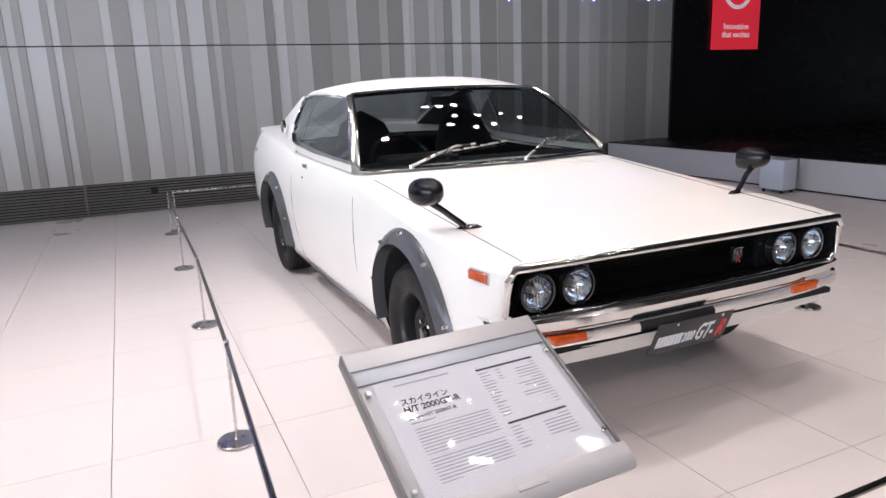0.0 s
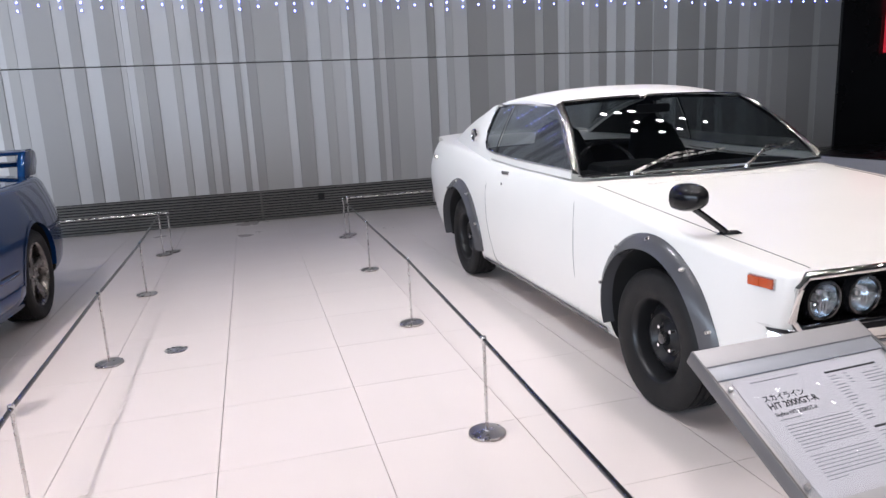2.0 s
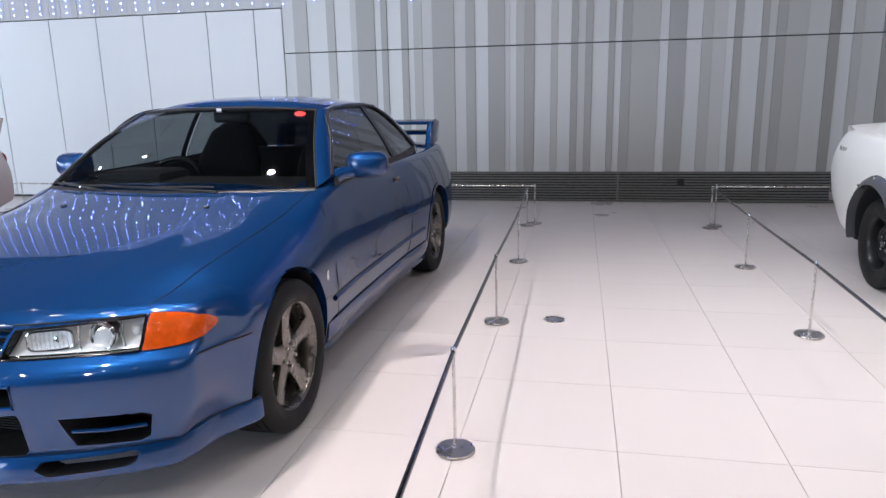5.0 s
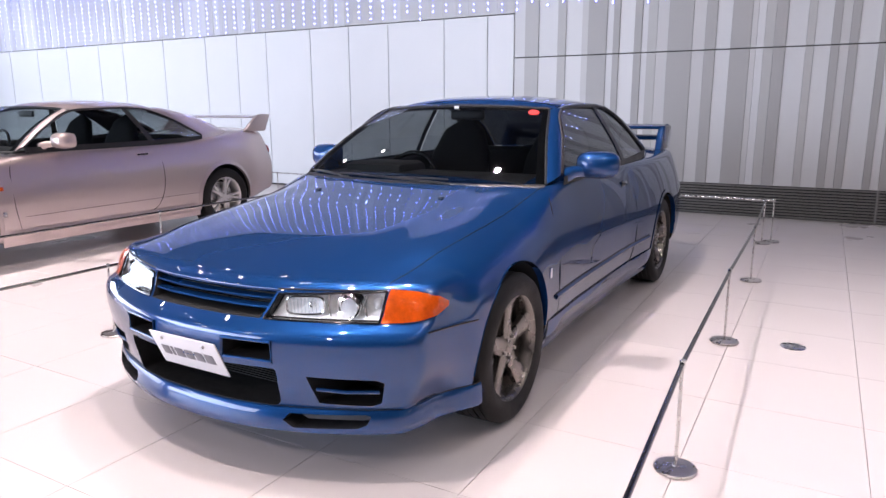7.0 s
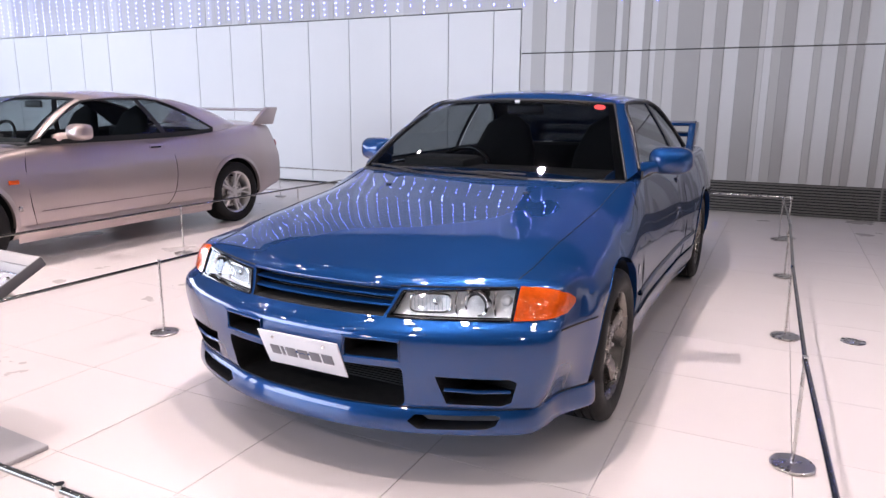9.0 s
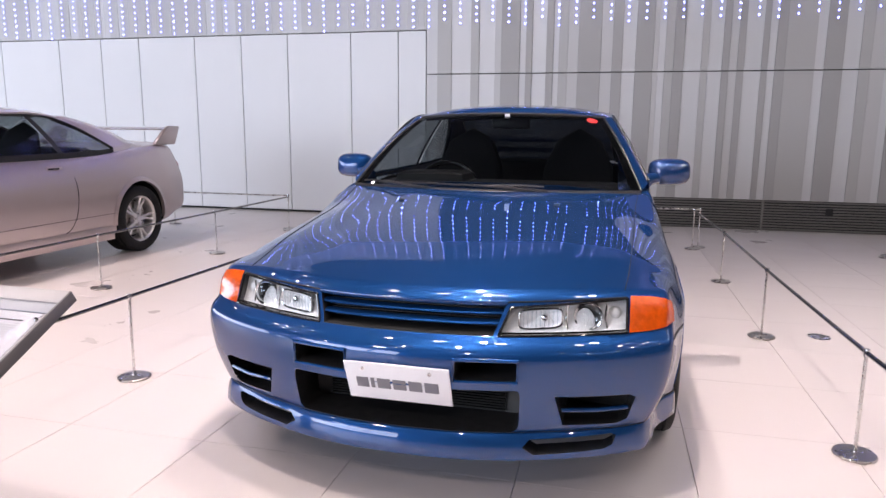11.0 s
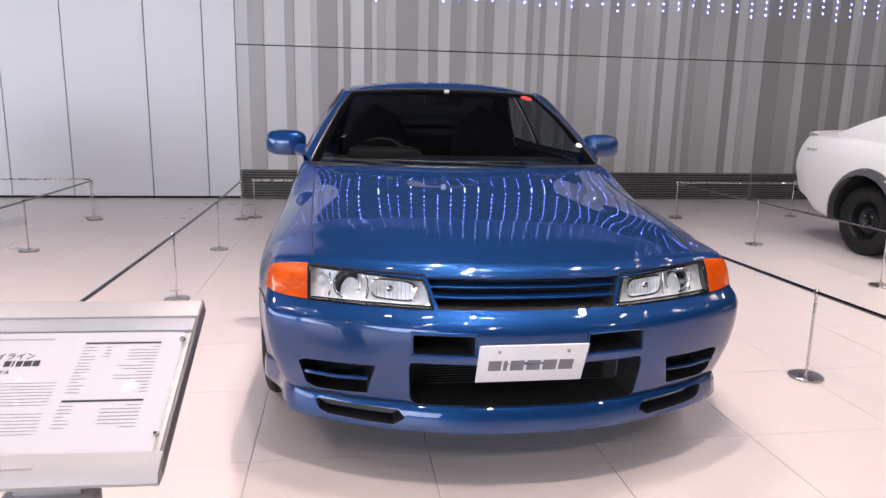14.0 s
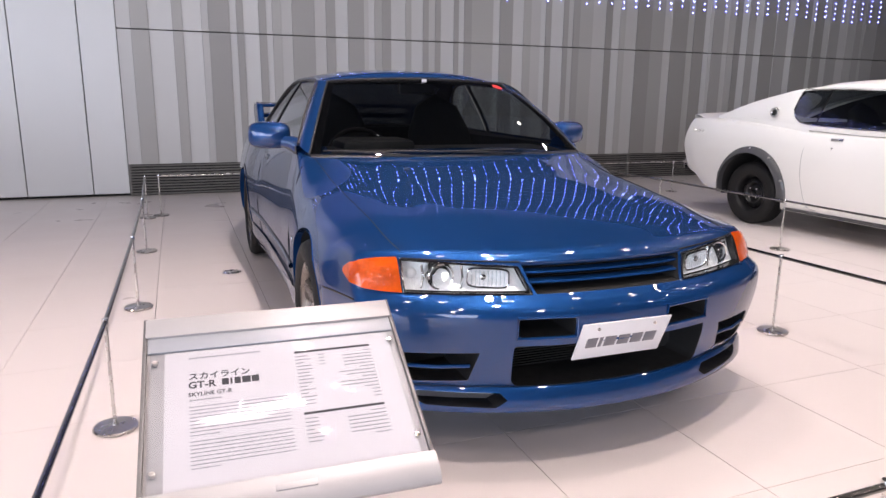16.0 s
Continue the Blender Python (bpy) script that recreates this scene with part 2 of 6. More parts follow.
# the striped wall: a backing, vertical strips in many greys, a shadow joint, the vent below
XL, XR = -4.39, 8.64
back = link("wall_north", boxes((X0, X1, WALL_Y + 0.06, WALL_Y + 0.3, -0.15, CEIL + 0.2)), GAPM, smooth=False)
tagged(back, "tall wall clad in vertical metal strips of many greys", "wall", kind="structure")
rng = random.Random(7)
TONES = [mat("wall_strip_%d" % i, c, 0.42, 0.1, 0.05, 0.7, 0.05, 90, rvar=0.07) for i, c in enumerate(
    ((0.60, 0.60, 0.60), (0.55, 0.55, 0.55), (0.48, 0.475, 0.47), (0.41, 0.403, 0.393), (0.345, 0.337, 0.328), (0.29, 0.281, 0.272)))]


def strips(x0, x1, z0, z1, widths):
    x = x0
    for w, k in widths:
        a, b = x, min(x + w, x1)
        if a >= x1:
            break
        if b > x0:
            proud = 0.004 * k
            bm = boxes((a + 0.001, b - 0.001, WALL_Y - proud, WALL_Y + 0.055, z0, z1), bevel=0.0)
            part("strip", bm, TONES[k], back, smooth=False)
        x = b


# strips from west to east: hundredths of a metre and tone
WEST = "15b19d26a11d21a8c24e8b8e18a9e7b11d13c28e14c12e16b21e6c8b10d12e20b8d16b8e9c8e19b7e8b11e32d10b20e17b12d15c8b9e20b8e"
EAST = "8c11e22d22c11f14b10d20c26f24e14c30f12d21f11b6c21e10c13d12f15b14e15b27f3c24e14b35f10c20f14c23e19c19d15e7d29e43f12d40e"
widths = []
number = ""
for ch in WEST + EAST:
    if ch.isdigit():
        number += ch
    else:
        widths.append((int(number) / 100, "abcdef".index(ch)))
        number = ""
JOINT = 1.918
strips(XL, XR, 0.375, JOINT - 0.007, widths)
TOP = CEIL - 0.02
strips(XL, XR, JOINT + 0.007, 3.4, widths)
# only the paler tones above the panels: daylight haze put into the strip colour
upper = [(w, min(k, 2)) for w, k in widths + widths]
rng.shuffle(upper)
strips(X0, XL, 2.49, TOP, upper)

# white panels with dark joints
seams = [-4.39, -4.78, -5.456, -6.395, -7.11, -7.855, -8.78, -9.435, -10.18, -11.25, -12.37, -13.1, -14.1, -15.1, -16.1, -17.1, -18.1, -19.1, -20.0]
for a, b in zip(seams, seams[1:]):
    part("panel", boxes((b + 0.006, a - 0.006, WALL_Y - 0.02, WALL_Y + 0.055, 0.035, 2.475), bevel=0.003), PANEL, back, "white wall panel", smooth=False)

# vent of horizontal slats along the foot of the wall
vent = thing("floor_vent", (0, WALL_Y, 0), "dark metal vent of horizontal slats along the wall's foot", "vent", kind="structure")
part("backing", boxes((XL, 7.4, 0.03, 0.05, 0.0, 0.374)), GAPM, vent, smooth=False)
for i in range(11):
    z = 0.012 + i * 0.0335
    part("slat", boxes((XL + 0.02, 7.4, -0.012, 0.03, z, z + 0.016), bevel=0.003), SLAT, vent, smooth=False)
for x in (XL + 0.01, -2.9, -0.1, 2.7, 5.5):
    part("frame", boxes((x - 0.012, x + 0.012, -0.016, 0.03, 0.0, 0.374), bevel=0.002), SLAT, vent, smooth=False)
part("socket", boxes((0.60, 0.68, -0.022, -0.012, 0.2, 0.29), bevel=0.003), GAPM, vent, "small black socket cover", smooth=False)

# points of light in columns over the wall
core, halo = bmesh.new(), bmesh.new()
pitch, col = 0.2117, 0
x = -2.449 - 82 * pitch
while x < XR:
    z = 2.50 + 0.028 * (col % 3) + rng.choice((0, 0.028, 0.056))
    while z < CEIL - 0.1:
        for bm, r0, off in ((halo, 0.0125, 0.0), (core, 0.006, 0.002)):
            vs = [bm.verts.new((x + r0 * math.cos(a), WALL_Y - 0.03 - off, z + 1.5 * r0 * math.sin(a))) for a in (0.5, 1.55, 2.6, 3.65, 4.7, 5.75)]
            bm.faces.new(vs[::-1])
        z += 0.083
    x += pitch
    col += 1
leds = link("led_points", halo, LED, smooth=False)
tagged(leds, "columns of small blue light points on the wall", "lights", kind="stuff")
cores = link("led_cores", core, LED_C, smooth=False)
tagged(cores, "white bright centres of the small light points", "lights", kind="stuff")

# stage, black wall and banner
stage = thing("stage", (7.4, 0, 0), "low stage with a pale front and black top", "stage", kind="structure")
part("platform", boxes((0.02, 8.6, Y0, Y1, 0.0, 0.385)), BLACKW, stage, smooth=False)
part("front_panel", boxes((0.0, 0.02, Y0, Y1 - 0.02, 0.02, 0.37)), STAGE, stage, smooth=False)
ob = link("wall_black", boxes((XR, X1, WALL_Y - 0.06, WALL_Y + 0.05, 0.385, CEIL)), BLACKW, smooth=False)
tagged(ob, "glossy black wall behind the stage", "wall", kind="structure")
# cloth and print glow by material; the banner is no lamp
banner = thing("banner", (9.97, WALL_Y - 0.1, 1.78), "red hanging banner with a round silver emblem and white slogan", "banner")
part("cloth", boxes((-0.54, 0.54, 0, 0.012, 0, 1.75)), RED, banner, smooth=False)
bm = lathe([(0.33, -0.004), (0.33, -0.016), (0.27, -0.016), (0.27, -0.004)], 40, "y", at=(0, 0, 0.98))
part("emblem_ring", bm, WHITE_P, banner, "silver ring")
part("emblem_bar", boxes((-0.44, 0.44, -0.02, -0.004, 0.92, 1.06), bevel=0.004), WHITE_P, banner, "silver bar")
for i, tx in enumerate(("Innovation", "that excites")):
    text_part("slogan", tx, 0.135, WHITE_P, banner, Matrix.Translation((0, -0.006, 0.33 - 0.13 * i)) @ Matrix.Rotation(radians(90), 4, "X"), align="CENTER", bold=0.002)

crate = thing("display_box", (7.16, 5.6, 0), "small pale blue equipment box on short feet", "box")
part("body", boxes((-0.12, 0.1, -0.16, 0.16, 0.04, 0.38), bevel=0.01), mat("pale_box", (0.55, 0.6, 0.7), 0.4, 0, 0.04, 5, 0.05), crate)
part("lid", boxes((0.1, 0.125, -0.165, 0.165, 0.04, 0.39), bevel=0.006), ALU_D, crate)
for a in (-0.08, 0.08):
    for b in (-0.12, 0.12):
        part("foot", lathe([(0, 0), (0.02, 0), (0.02, 0.045), (0, 0.045)], 12, at=(a, b, 0)), GAPM, crate)

# spotlights on the ceiling
spot = thing("spotlight", (0, 0, CEIL), "black ceiling spotlight with a bright lens", "spotlight", "ceiling spotlights")
part("housing", lathe([(0, 0), (0.1, 0), (0.1, -0.2), (0.085, -0.2), (0.085, -0.17), (0, -0.17)], 20), LAMP_B, spot)
part("lens", lathe([(0, -0.172), (0.065, -0.172), (0.065, -0.178), (0, -0.178)], 20), BULB, spot)
first = True
for x in (-8.9, -7.8, -6.2, -4.3, -3.1, -1.9, -0.6, 0.9, 1.6, 3.1, 3.6, 5.2):
    for y in (-1.6, 1.9, 2.4, 5.4):
        if y > 5 and -4.5 < x < -0.5:
            continue
        m = pose(x + 0.25 * math.sin(9 * x + y), y + 0.3 * math.sin(5 * x + 3 * y), CEIL)
        if first:
            spot.matrix_world, first = m, False
        else:
            copy_thing(spot, m)


for x, y in ((3.5, 4.4), (3.75, 4.9), (4.05, 4.3), (4.3, 5.0), (4.55, 4.5), (4.9, 5.2), (3.95, 5.6)):
    copy_thing(spot, pose(x, y, CEIL))


# ---- barriers ----
POST_H = 0.40


def stanchion(x, y):
    ob = thing("stanchion", (x, y, 0), "low polished steel barrier post on a round base", "barrier post", "barrier posts")
    part("base", lathe([(0, 0.002), (0.073, 0.002), (0.075, 0.004), (0.075, 0.010), (0.072, 0.013), (0.012, 0.016), (0.010, 0.022), (0, 0.022)], 40), BASE, ob, "brushed round base")
    part("post", lathe([(0.0065, 0.014), (0.0065, POST_H - 0.012)], 14), STEEL, ob)
    part("cap", lathe([(0, POST_H - 0.014), (0.0105, POST_H - 0.014), (0.0115, POST_H - 0.006), (0.0115, POST_H + 0.008), (0.0105, POST_H + 0.014), (0, POST_H + 0.014)], 14, "z"), CHROME, ob)
    return ob


FIRST_POST = stanchion(0.63, 2.66)


def post(x, y):
    copy_thing(FIRST_POST, pose(x, y, 0))


def rail(a, b, metal=RAIL, label="thin steel rail strung between low posts, toned dark for the ceiling it mirrors"):
    n = 12
    pts = []
    for i in range(n + 1):
        t = i / n
        pts.append((a[0] + (b[0] - a[0]) * t, a[1] + (b[1] - a[1]) * t, POST_H - 0.0015 * math.sin(math.pi * t)))
    ob = link("barrier_rail", tube(pts, 0.0085, 12), metal)
    tagged(ob, label, "barrier rail", "barrier rails")


# rows of posts: x at each of five places along y
PLACES = (1.06, 2.65, 4.17, 5.70, 7.28)
LINES = ((0.565, 0.63, 0.675, 0.68, 0.70), (-0.94, -1.01, -1.035, -1.04, -1.09), (-4.15, -4.11, -4.10, -4.11, -4.15), (-5.58, -5.58, -5.58, -5.57, -5.60), (3.80, 3.80, 3.80, 3.80, 3.80), (-8.85, -8.85, -8.85, -8.85, -8.85))
for line in LINES:
    for x, y in zip(line, PLACES):
        if (x, y) != (0.63, 2.65):
            post(x, y)
    for k in range(4):
        rail((line[k], PLACES[k]), (line[k + 1], PLACES[k + 1]))
for xa, xb in ((0.76, 3.72), (-1.02, -4.03), (-5.66, -8.77)):
    for y in (7.40, 0.98):
        for x in (xa, (xa + xb) / 2, xb):
            post(x, y)
        # back rails are the same steel; the paler metal paints in their reflected light
        look_of = (STEEL, "thin steel rail along the wall's vent, toned bright for the light it mirrors") if y > 5 else ()
        rail((xa, y), ((xa + xb) / 2, y), *look_of)
        rail(((xa + xb) / 2, y), (xb, y), *look_of)

# steel lid let into the floor
for x, y in ((-0.70, 4.27), (-3.55, 4.85)):
    lid = link("floor_lid", lathe([(0, 0.002), (0.062, 0.002), (0.064, 0.0005)], 36, at=(x, y, 0)), STEEL)
    tagged(lid, "round brushed steel cover set in the floor", "floor cover", "floor covers")




# ---- car kit ----
def flake_paint(name, color, metal, rough, coat=1.0, ior=1.5, edge=(1, 1, 1)):
    m = mat(name, color, rough, metal, 0.05, 1.3, 0.0, 900, coat=coat)
    b = m.node_tree.nodes["Principled BSDF"]
    b.inputs["Specular Tint"].default_value = (*edge, 1)
    b.inputs["Coat IOR"].default_value = ior
    return m


def glass(name, tint, gloss=1.5):
    m = bpy.data.materials.new(name)
    m.use_nodes = True
    n, l = m.node_tree.nodes, m.node_tree.links
    n.clear()
    out = n.new("ShaderNodeOutputMaterial")
    mix = n.new("ShaderNodeMixShader")
    tr = n.new("ShaderNodeBsdfTransparent")
    tr.inputs[0].default_value = (*tint, 1)
    gl = n.new("ShaderNodeBsdfGlossy")
    gl.inputs["Roughness"].default_value = 0.015
    gl.inputs["Color"].default_value = (0.92, 0.95, 1, 1)
    # Schlick's gloss, the same from both sides of the pane
    lw = n.new("ShaderNodeLayerWeight")
    lw.inputs[0].default_value = 0.5
    pw = n.new("ShaderNodeMath")
    pw.operation, pw.inputs[1].default_value = "POWER", 5.0
    ma = n.new("ShaderNodeMath")
    f0 = 2 * ((gloss - 1) / (gloss + 1)) ** 2
    ma.operation, ma.inputs[1].default_value, ma.inputs[2].default_value = "MULTIPLY_ADD", 1 - f0, f0
    l.new(lw.outputs["Facing"], pw.inputs[0])
    l.new(pw.outputs[0], ma.inputs[0])
    l.new(ma.outputs[0], mix.inputs[0])
    l.new(tr.outputs[0], mix.inputs[1])
    l.new(gl.outputs[0], mix.inputs[2])
    l.new(mix.outputs[0], out.inputs[0])
    return m


BLUE = flake_paint("blue_metallic_paint", (0.0065, 0.050, 0.178), 0.5, 0.36, ior=1.6, edge=(0.0, 0.02, 0.07))
BLUE.node_tree.nodes["Principled BSDF"].inputs["Coat Roughness"].default_value = 0.012
BLUE.node_tree.nodes["Principled BSDF"].inputs["Specular IOR Level"].default_value = 0.15
IVORY = flake_paint("ivory_white_paint", (0.77, 0.75, 0.71), 0.0, 0.3, coat=0.22, ior=1.4)
LILAC = flake_paint("silver_lilac_paint", (0.58, 0.485, 0.465), 0.7, 0.3, edge=(0.6, 0.55, 0.56))
PLASTIC = mat("black_plastic", (0.016, 0.016, 0.017), 0.42, 0, 0.15, 30, 0.15, 600, rvar=0.08)
GLOSSB = mat("gloss_black", (0.01, 0.01, 0.011), 0.12, 0, 0.1, 15, coat=0.6)
FLARE = mat("grey_black_fender_flare", (0.075, 0.075, 0.08), 0.24, 0, 0.06, 6, 0.02, 500)
MIRRORB = mat("satin_black_shell", (0.007, 0.007, 0.008), 0.2, 0, 0.1, 15, spec=0.35)
RUBBER = mat("tyre_rubber", (0.013, 0.0125, 0.0125), 0.62, 0, 0.2, 14, 0.3, 350, spec=0.3, rvar=0.08)
CABIN = mat("cabin_cloth", (0.005, 0.005, 0.0055), 0.85, 0, 0.25, 10, 0.3, 500)
CABIN_D = mat("dashboard", (0.008, 0.008, 0.0085), 0.6, 0, 0.2, 10, 0.25, 500)
DARKM = mat("underbody", (0.01, 0.01, 0.01), 0.8, 0, 0.2, 10, 0.2)
GUN = mat("gunmetal_rim", (0.21, 0.192, 0.178), 0.26, 0.9, 0.1, 12, 0.03, 400, rvar=0.06)
SILVER = mat("silver_rim", (0.76, 0.74, 0.73), 0.3, 0.85, 0.06, 12, 0.03, 400)
BLACKRIM = mat("black_steel_rim", (0.014, 0.014, 0.015), 0.36, 0.3, 0.2, 12, 0.05, rvar=0.08)
AMBER = mat("amber_lens", (0.56, 0.075, 0.005), 0.1, 0, 0.4, 22, 0.9, 70, coat=0.6)
REFL = mat("lamp_reflector", (0.92, 0.93, 0.94), 0.3, 0.05, 0.08, 30, 0.5, 60, rvar=0.1)
REFL_W = mat("headlamp_bowl", (0.55, 0.57, 0.6), 0.12, 0.95, 0.1, 30, 0.5, 60, rvar=0.1)
TAILR = mat("tail_lamp_red", (0.35, 0.012, 0.015), 0.15, 0, 0.1, 30, coat=0.5)
CLEAR = glass("clear_lens", (0.93, 0.95, 0.96), 1.35)
TINT = glass("tinted_glass", (0.50, 0.54, 0.55), 1.8)
TINT_B = glass("dark_windscreen_glass", (0.47, 0.50, 0.51), 1.5)
CLEAR_W = glass("clear_windscreen_glass", (0.66, 0.72, 0.72), 1.5)
TINT_R = glass("black_rear_glass", (0.05, 0.055, 0.06), 1.5)
ACRYLIC = glass("clear_acrylic", (0.95, 0.96, 0.97), 1.22)
TINT_D = glass("dark_tinted_glass", (0.47, 0.51, 0.52), 1.5)
PLATE_W = mat("plate_white", (0.72, 0.73, 0.76), 0.35, 0, 0.03, 15)
PLATE_K = mat("plate_black", (0.03, 0.03, 0.032), 0.4, 0, 0.1, 15)
GAPB = mat("grille_black", (0.003, 0.003, 0.003), 0.8, spec=0.1)
SEAMM = mat("panel_gap", (0.006, 0.006, 0.007), 0.6)
POLISHED = mat("polished_trim", (0.74, 0.73, 0.72), 0.2, 1, 0.04, 10)
STICK = mat("red_sticker", (0.7, 0.05, 0.05), 0.4)


def curve(*pts):
    """A smooth line through (x, y) rows that never overshoots them."""
    x = np.array([p[0] for p in pts], float)
    y = np.array([p[1] for p in pts], float)
    if len(x) == 1:
        return lambda q: float(y[0])
    h, d = np.diff(x), np.diff(y) / np.diff(x)
    m = np.zeros(len(x))
    m[0], m[-1] = d[0], d[-1]
    for i in range(1, len(x) - 1):
        if d[i - 1] * d[i] > 0:
            w1, w2 = 2 * h[i] + h[i - 1], h[i] + 2 * h[i - 1]
            m[i] = (w1 + w2) / (w1 / d[i - 1] + w2 / d[i])
    xs = np.linspace(x[0], x[-1], 800)
    k = np.clip(np.searchsorted(x, xs, side="right") - 1, 0, len(h) - 1)
    t = (xs - x[k]) / h[k]
    ys = (2 * t ** 3 - 3 * t ** 2 + 1) * y[k] + (t ** 3 - 2 * t ** 2 + t) * h[k] * m[k] + (-2 * t ** 3 + 3 * t ** 2) * y[k + 1] + (t ** 3 - t ** 2) * h[k] * m[k + 1]
    ys, a, s = ys.tolist(), x[0], 799 / (x[-1] - x[0])

    def f(q):
        g = (q - a) * s
        if g <= 0:
            return ys[0]
        if g >= 799:
            return ys[-1]
        i = int(g)
        return ys[i] + (ys[i + 1] - ys[i]) * (g - i)
    return f


class Body:
    """The closed lower body of a car: a box in (a along, b across, c up), rounded and shaped by lines."""

    def __init__(self, L, top, bottom, width, side, crown, bow_f, rake_f, bow_r, rake_r, r=0.04, reach=0.7, crown_p=2.4, tuck=None, slide=False, shoulder=None, bulge=0.0):
        self.L, self.top_l, self.bot_l, self.width, self.side_l, self.crown = L, top, bottom, width, side, crown
        self.bow_f, self.rake_f, self.bow_r, self.rake_r, self.r, self.reach, self.cp, self.tuck, self.slide, self.shoulder, self.bulge = bow_f, rake_f, bow_r, rake_r, r, reach, crown_p, tuck, slide, shoulder, bulge

    def at(self, a, b, c):
        L, r = self.L, self.r
        H, W = 0.6, 0.85
        p = (b * W, a * L, c * H)
        q = (min(max(p[0], -W + r), W - r), min(max(p[1], r), L - r), min(max(p[2], r), H - r))
        d = (p[0] - q[0], p[1] - q[1], p[2] - q[2])
        n = math.sqrt(d[0] ** 2 + d[1] ** 2 + d[2] ** 2)
        if n > r:
            p = tuple(q[i] + d[i] * r / n for i in range(3))
        b, v, c = p[0] / W, p[1], p[2] / H
        vt = v
        if self.slide:
            k = max(0.0, 1 - v / self.reach)
            vt = v + k * k * (3 - 2 * k) * (0.35 * self.bow_f(abs(b) * self.width(v) * 0.95) + self.rake_f(0.69))
        zb, zt = self.bot_l(v), self.top_l(vt) - self.crown(v) * abs(b) ** self.cp
        if self.bulge:
            q = min(1.0, max(0.0, (0.60 - abs(b)) / 0.16))
            zt += self.bulge * q * q * (3 - 2 * q) * min(1.0, max(0.0, (v - 0.12) / 0.4))
        if self.shoulder:
            zt -= self.shoulder(v) * max(0.0, (abs(b) - 0.7) / 0.3) ** 2
        z = zb + c * (zt - zb)
        u = b * self.width(v) * self.side_l(z)
        u0 = u
        if self.tuck:
            u *= 1 - self.tuck(z) * min(1.0, max(0.0, (0.52 - v) / 0.34))
        if self.shoulder:
            u *= 1 - 0.7 * self.shoulder(v) * max(0.0, (c - 0.75) / 0.25) ** 2 * b ** 6
        k = max(0.0, 1 - v / self.reach)
        k = k * k * (3 - 2 * k)
        v2 = v + k * (self.bow_f(abs(u0)) + self.rake_f(z))
        k = max(0.0, 1 - (L - v) / self.reach)
        k = k * k * (3 - 2 * k)
        v2 -= k * (self.bow_r(abs(u)) + self.rake_r(z))
        return Vector((u, v2, z))

    def top(self, u, v, lift=0.0):
        a, b = v / self.L, u / 0.8
        for _ in range(12):
            p = self.at(a, b, 1)
            b, a = min(max(b + (u - p.x) / 0.85, -1), 1), min(max(a + (v - p.y) / self.L, 0), 1)
        return self.at(a, b, 1) + Vector((0, 0, lift))

    def side(self, v, z, s=1, lift=0.0):
        a, c = v / self.L, 0.5
        for _ in range(18):
            p = self.at(a, s, c)
            a, c = min(max(a + (v - p.y) / self.L, 0), 1), min(max(c + (z - p.z) / 0.6, 0), 1)
        return self.at(a, s, c) + Vector((s * lift, 0, 0))

    def front(self, u, z, lift=0.0, a=0):
        b, c = u / 0.85, 0.5
        for _ in range(8):
            p = self.at(a, b, c)
            b, c = min(max(b + (u - p.x) / 0.85, -1), 1), min(max(c + (z - p.z) / 0.6, 0), 1)
        return self.at(a, b, c) + Vector((0, -lift if a == 0 else lift, 0))

    def mesh(self, na=96, nb=34, nc=26):
        A = [i / na for i in range(na + 1)]
        A = sorted(A + [0.002, 0.004, 0.007, 0.996, 0.998])
        B = sorted([-1 + 2 * i / nb for i in range(nb + 1)] + [-0.985, -0.965, 0.965, 0.985] + ([q * k for q in (-1, 1) for k in (0.43, 0.46, 0.487, 0.515, 0.545, 0.575, 0.605)] if self.bulge else []))
        C = sorted([i / nc for i in range(nc + 1)] + [0.985, 0.95, 0.015])
        A, B, C = (list(dict.fromkeys(q)) for q in (A, B, C))
        bm = bmesh.new()
        made = {}
        na, nb, nc = len(A) - 1, len(B) - 1, len(C) - 1

        def vert(i, j, k):
            if (i, j, k) not in made:
                made[i, j, k] = bm.verts.new(self.at(A[i], B[j], C[k]))
            return made[i, j, k]
        for i in range(na):
            for j in range(nb):
                bm.faces.new((vert(i, j, nc), vert(i, j + 1, nc), vert(i + 1, j + 1, nc), vert(i + 1, j, nc)))
                bm.faces.new((vert(i, j, 0), vert(i + 1, j, 0), vert(i + 1, j + 1, 0), vert(i, j + 1, 0)))
            for k in range(nc):
                bm.faces.new((vert(i, nb, k), vert(i + 1, nb, k), vert(i + 1, nb, k + 1), vert(i, nb, k + 1)))
                bm.faces.new((vert(i, 0, k), vert(i, 0, k + 1), vert(i + 1, 0, k + 1), vert(i + 1, 0, k)))
        for j in range(nb):
            for k in range(nc):
                bm.faces.new((vert(0, j, k), vert(0, j + 1, k), vert(0, j + 1, k + 1), vert(0, j, k + 1)))
                bm.faces.new((vert(na, j, k), vert(na, j, k + 1), vert(na, j + 1, k + 1), vert(na, j + 1, k)))
        bmesh.ops.recalc_face_normals(bm, faces=bm.faces[:])
        return bm


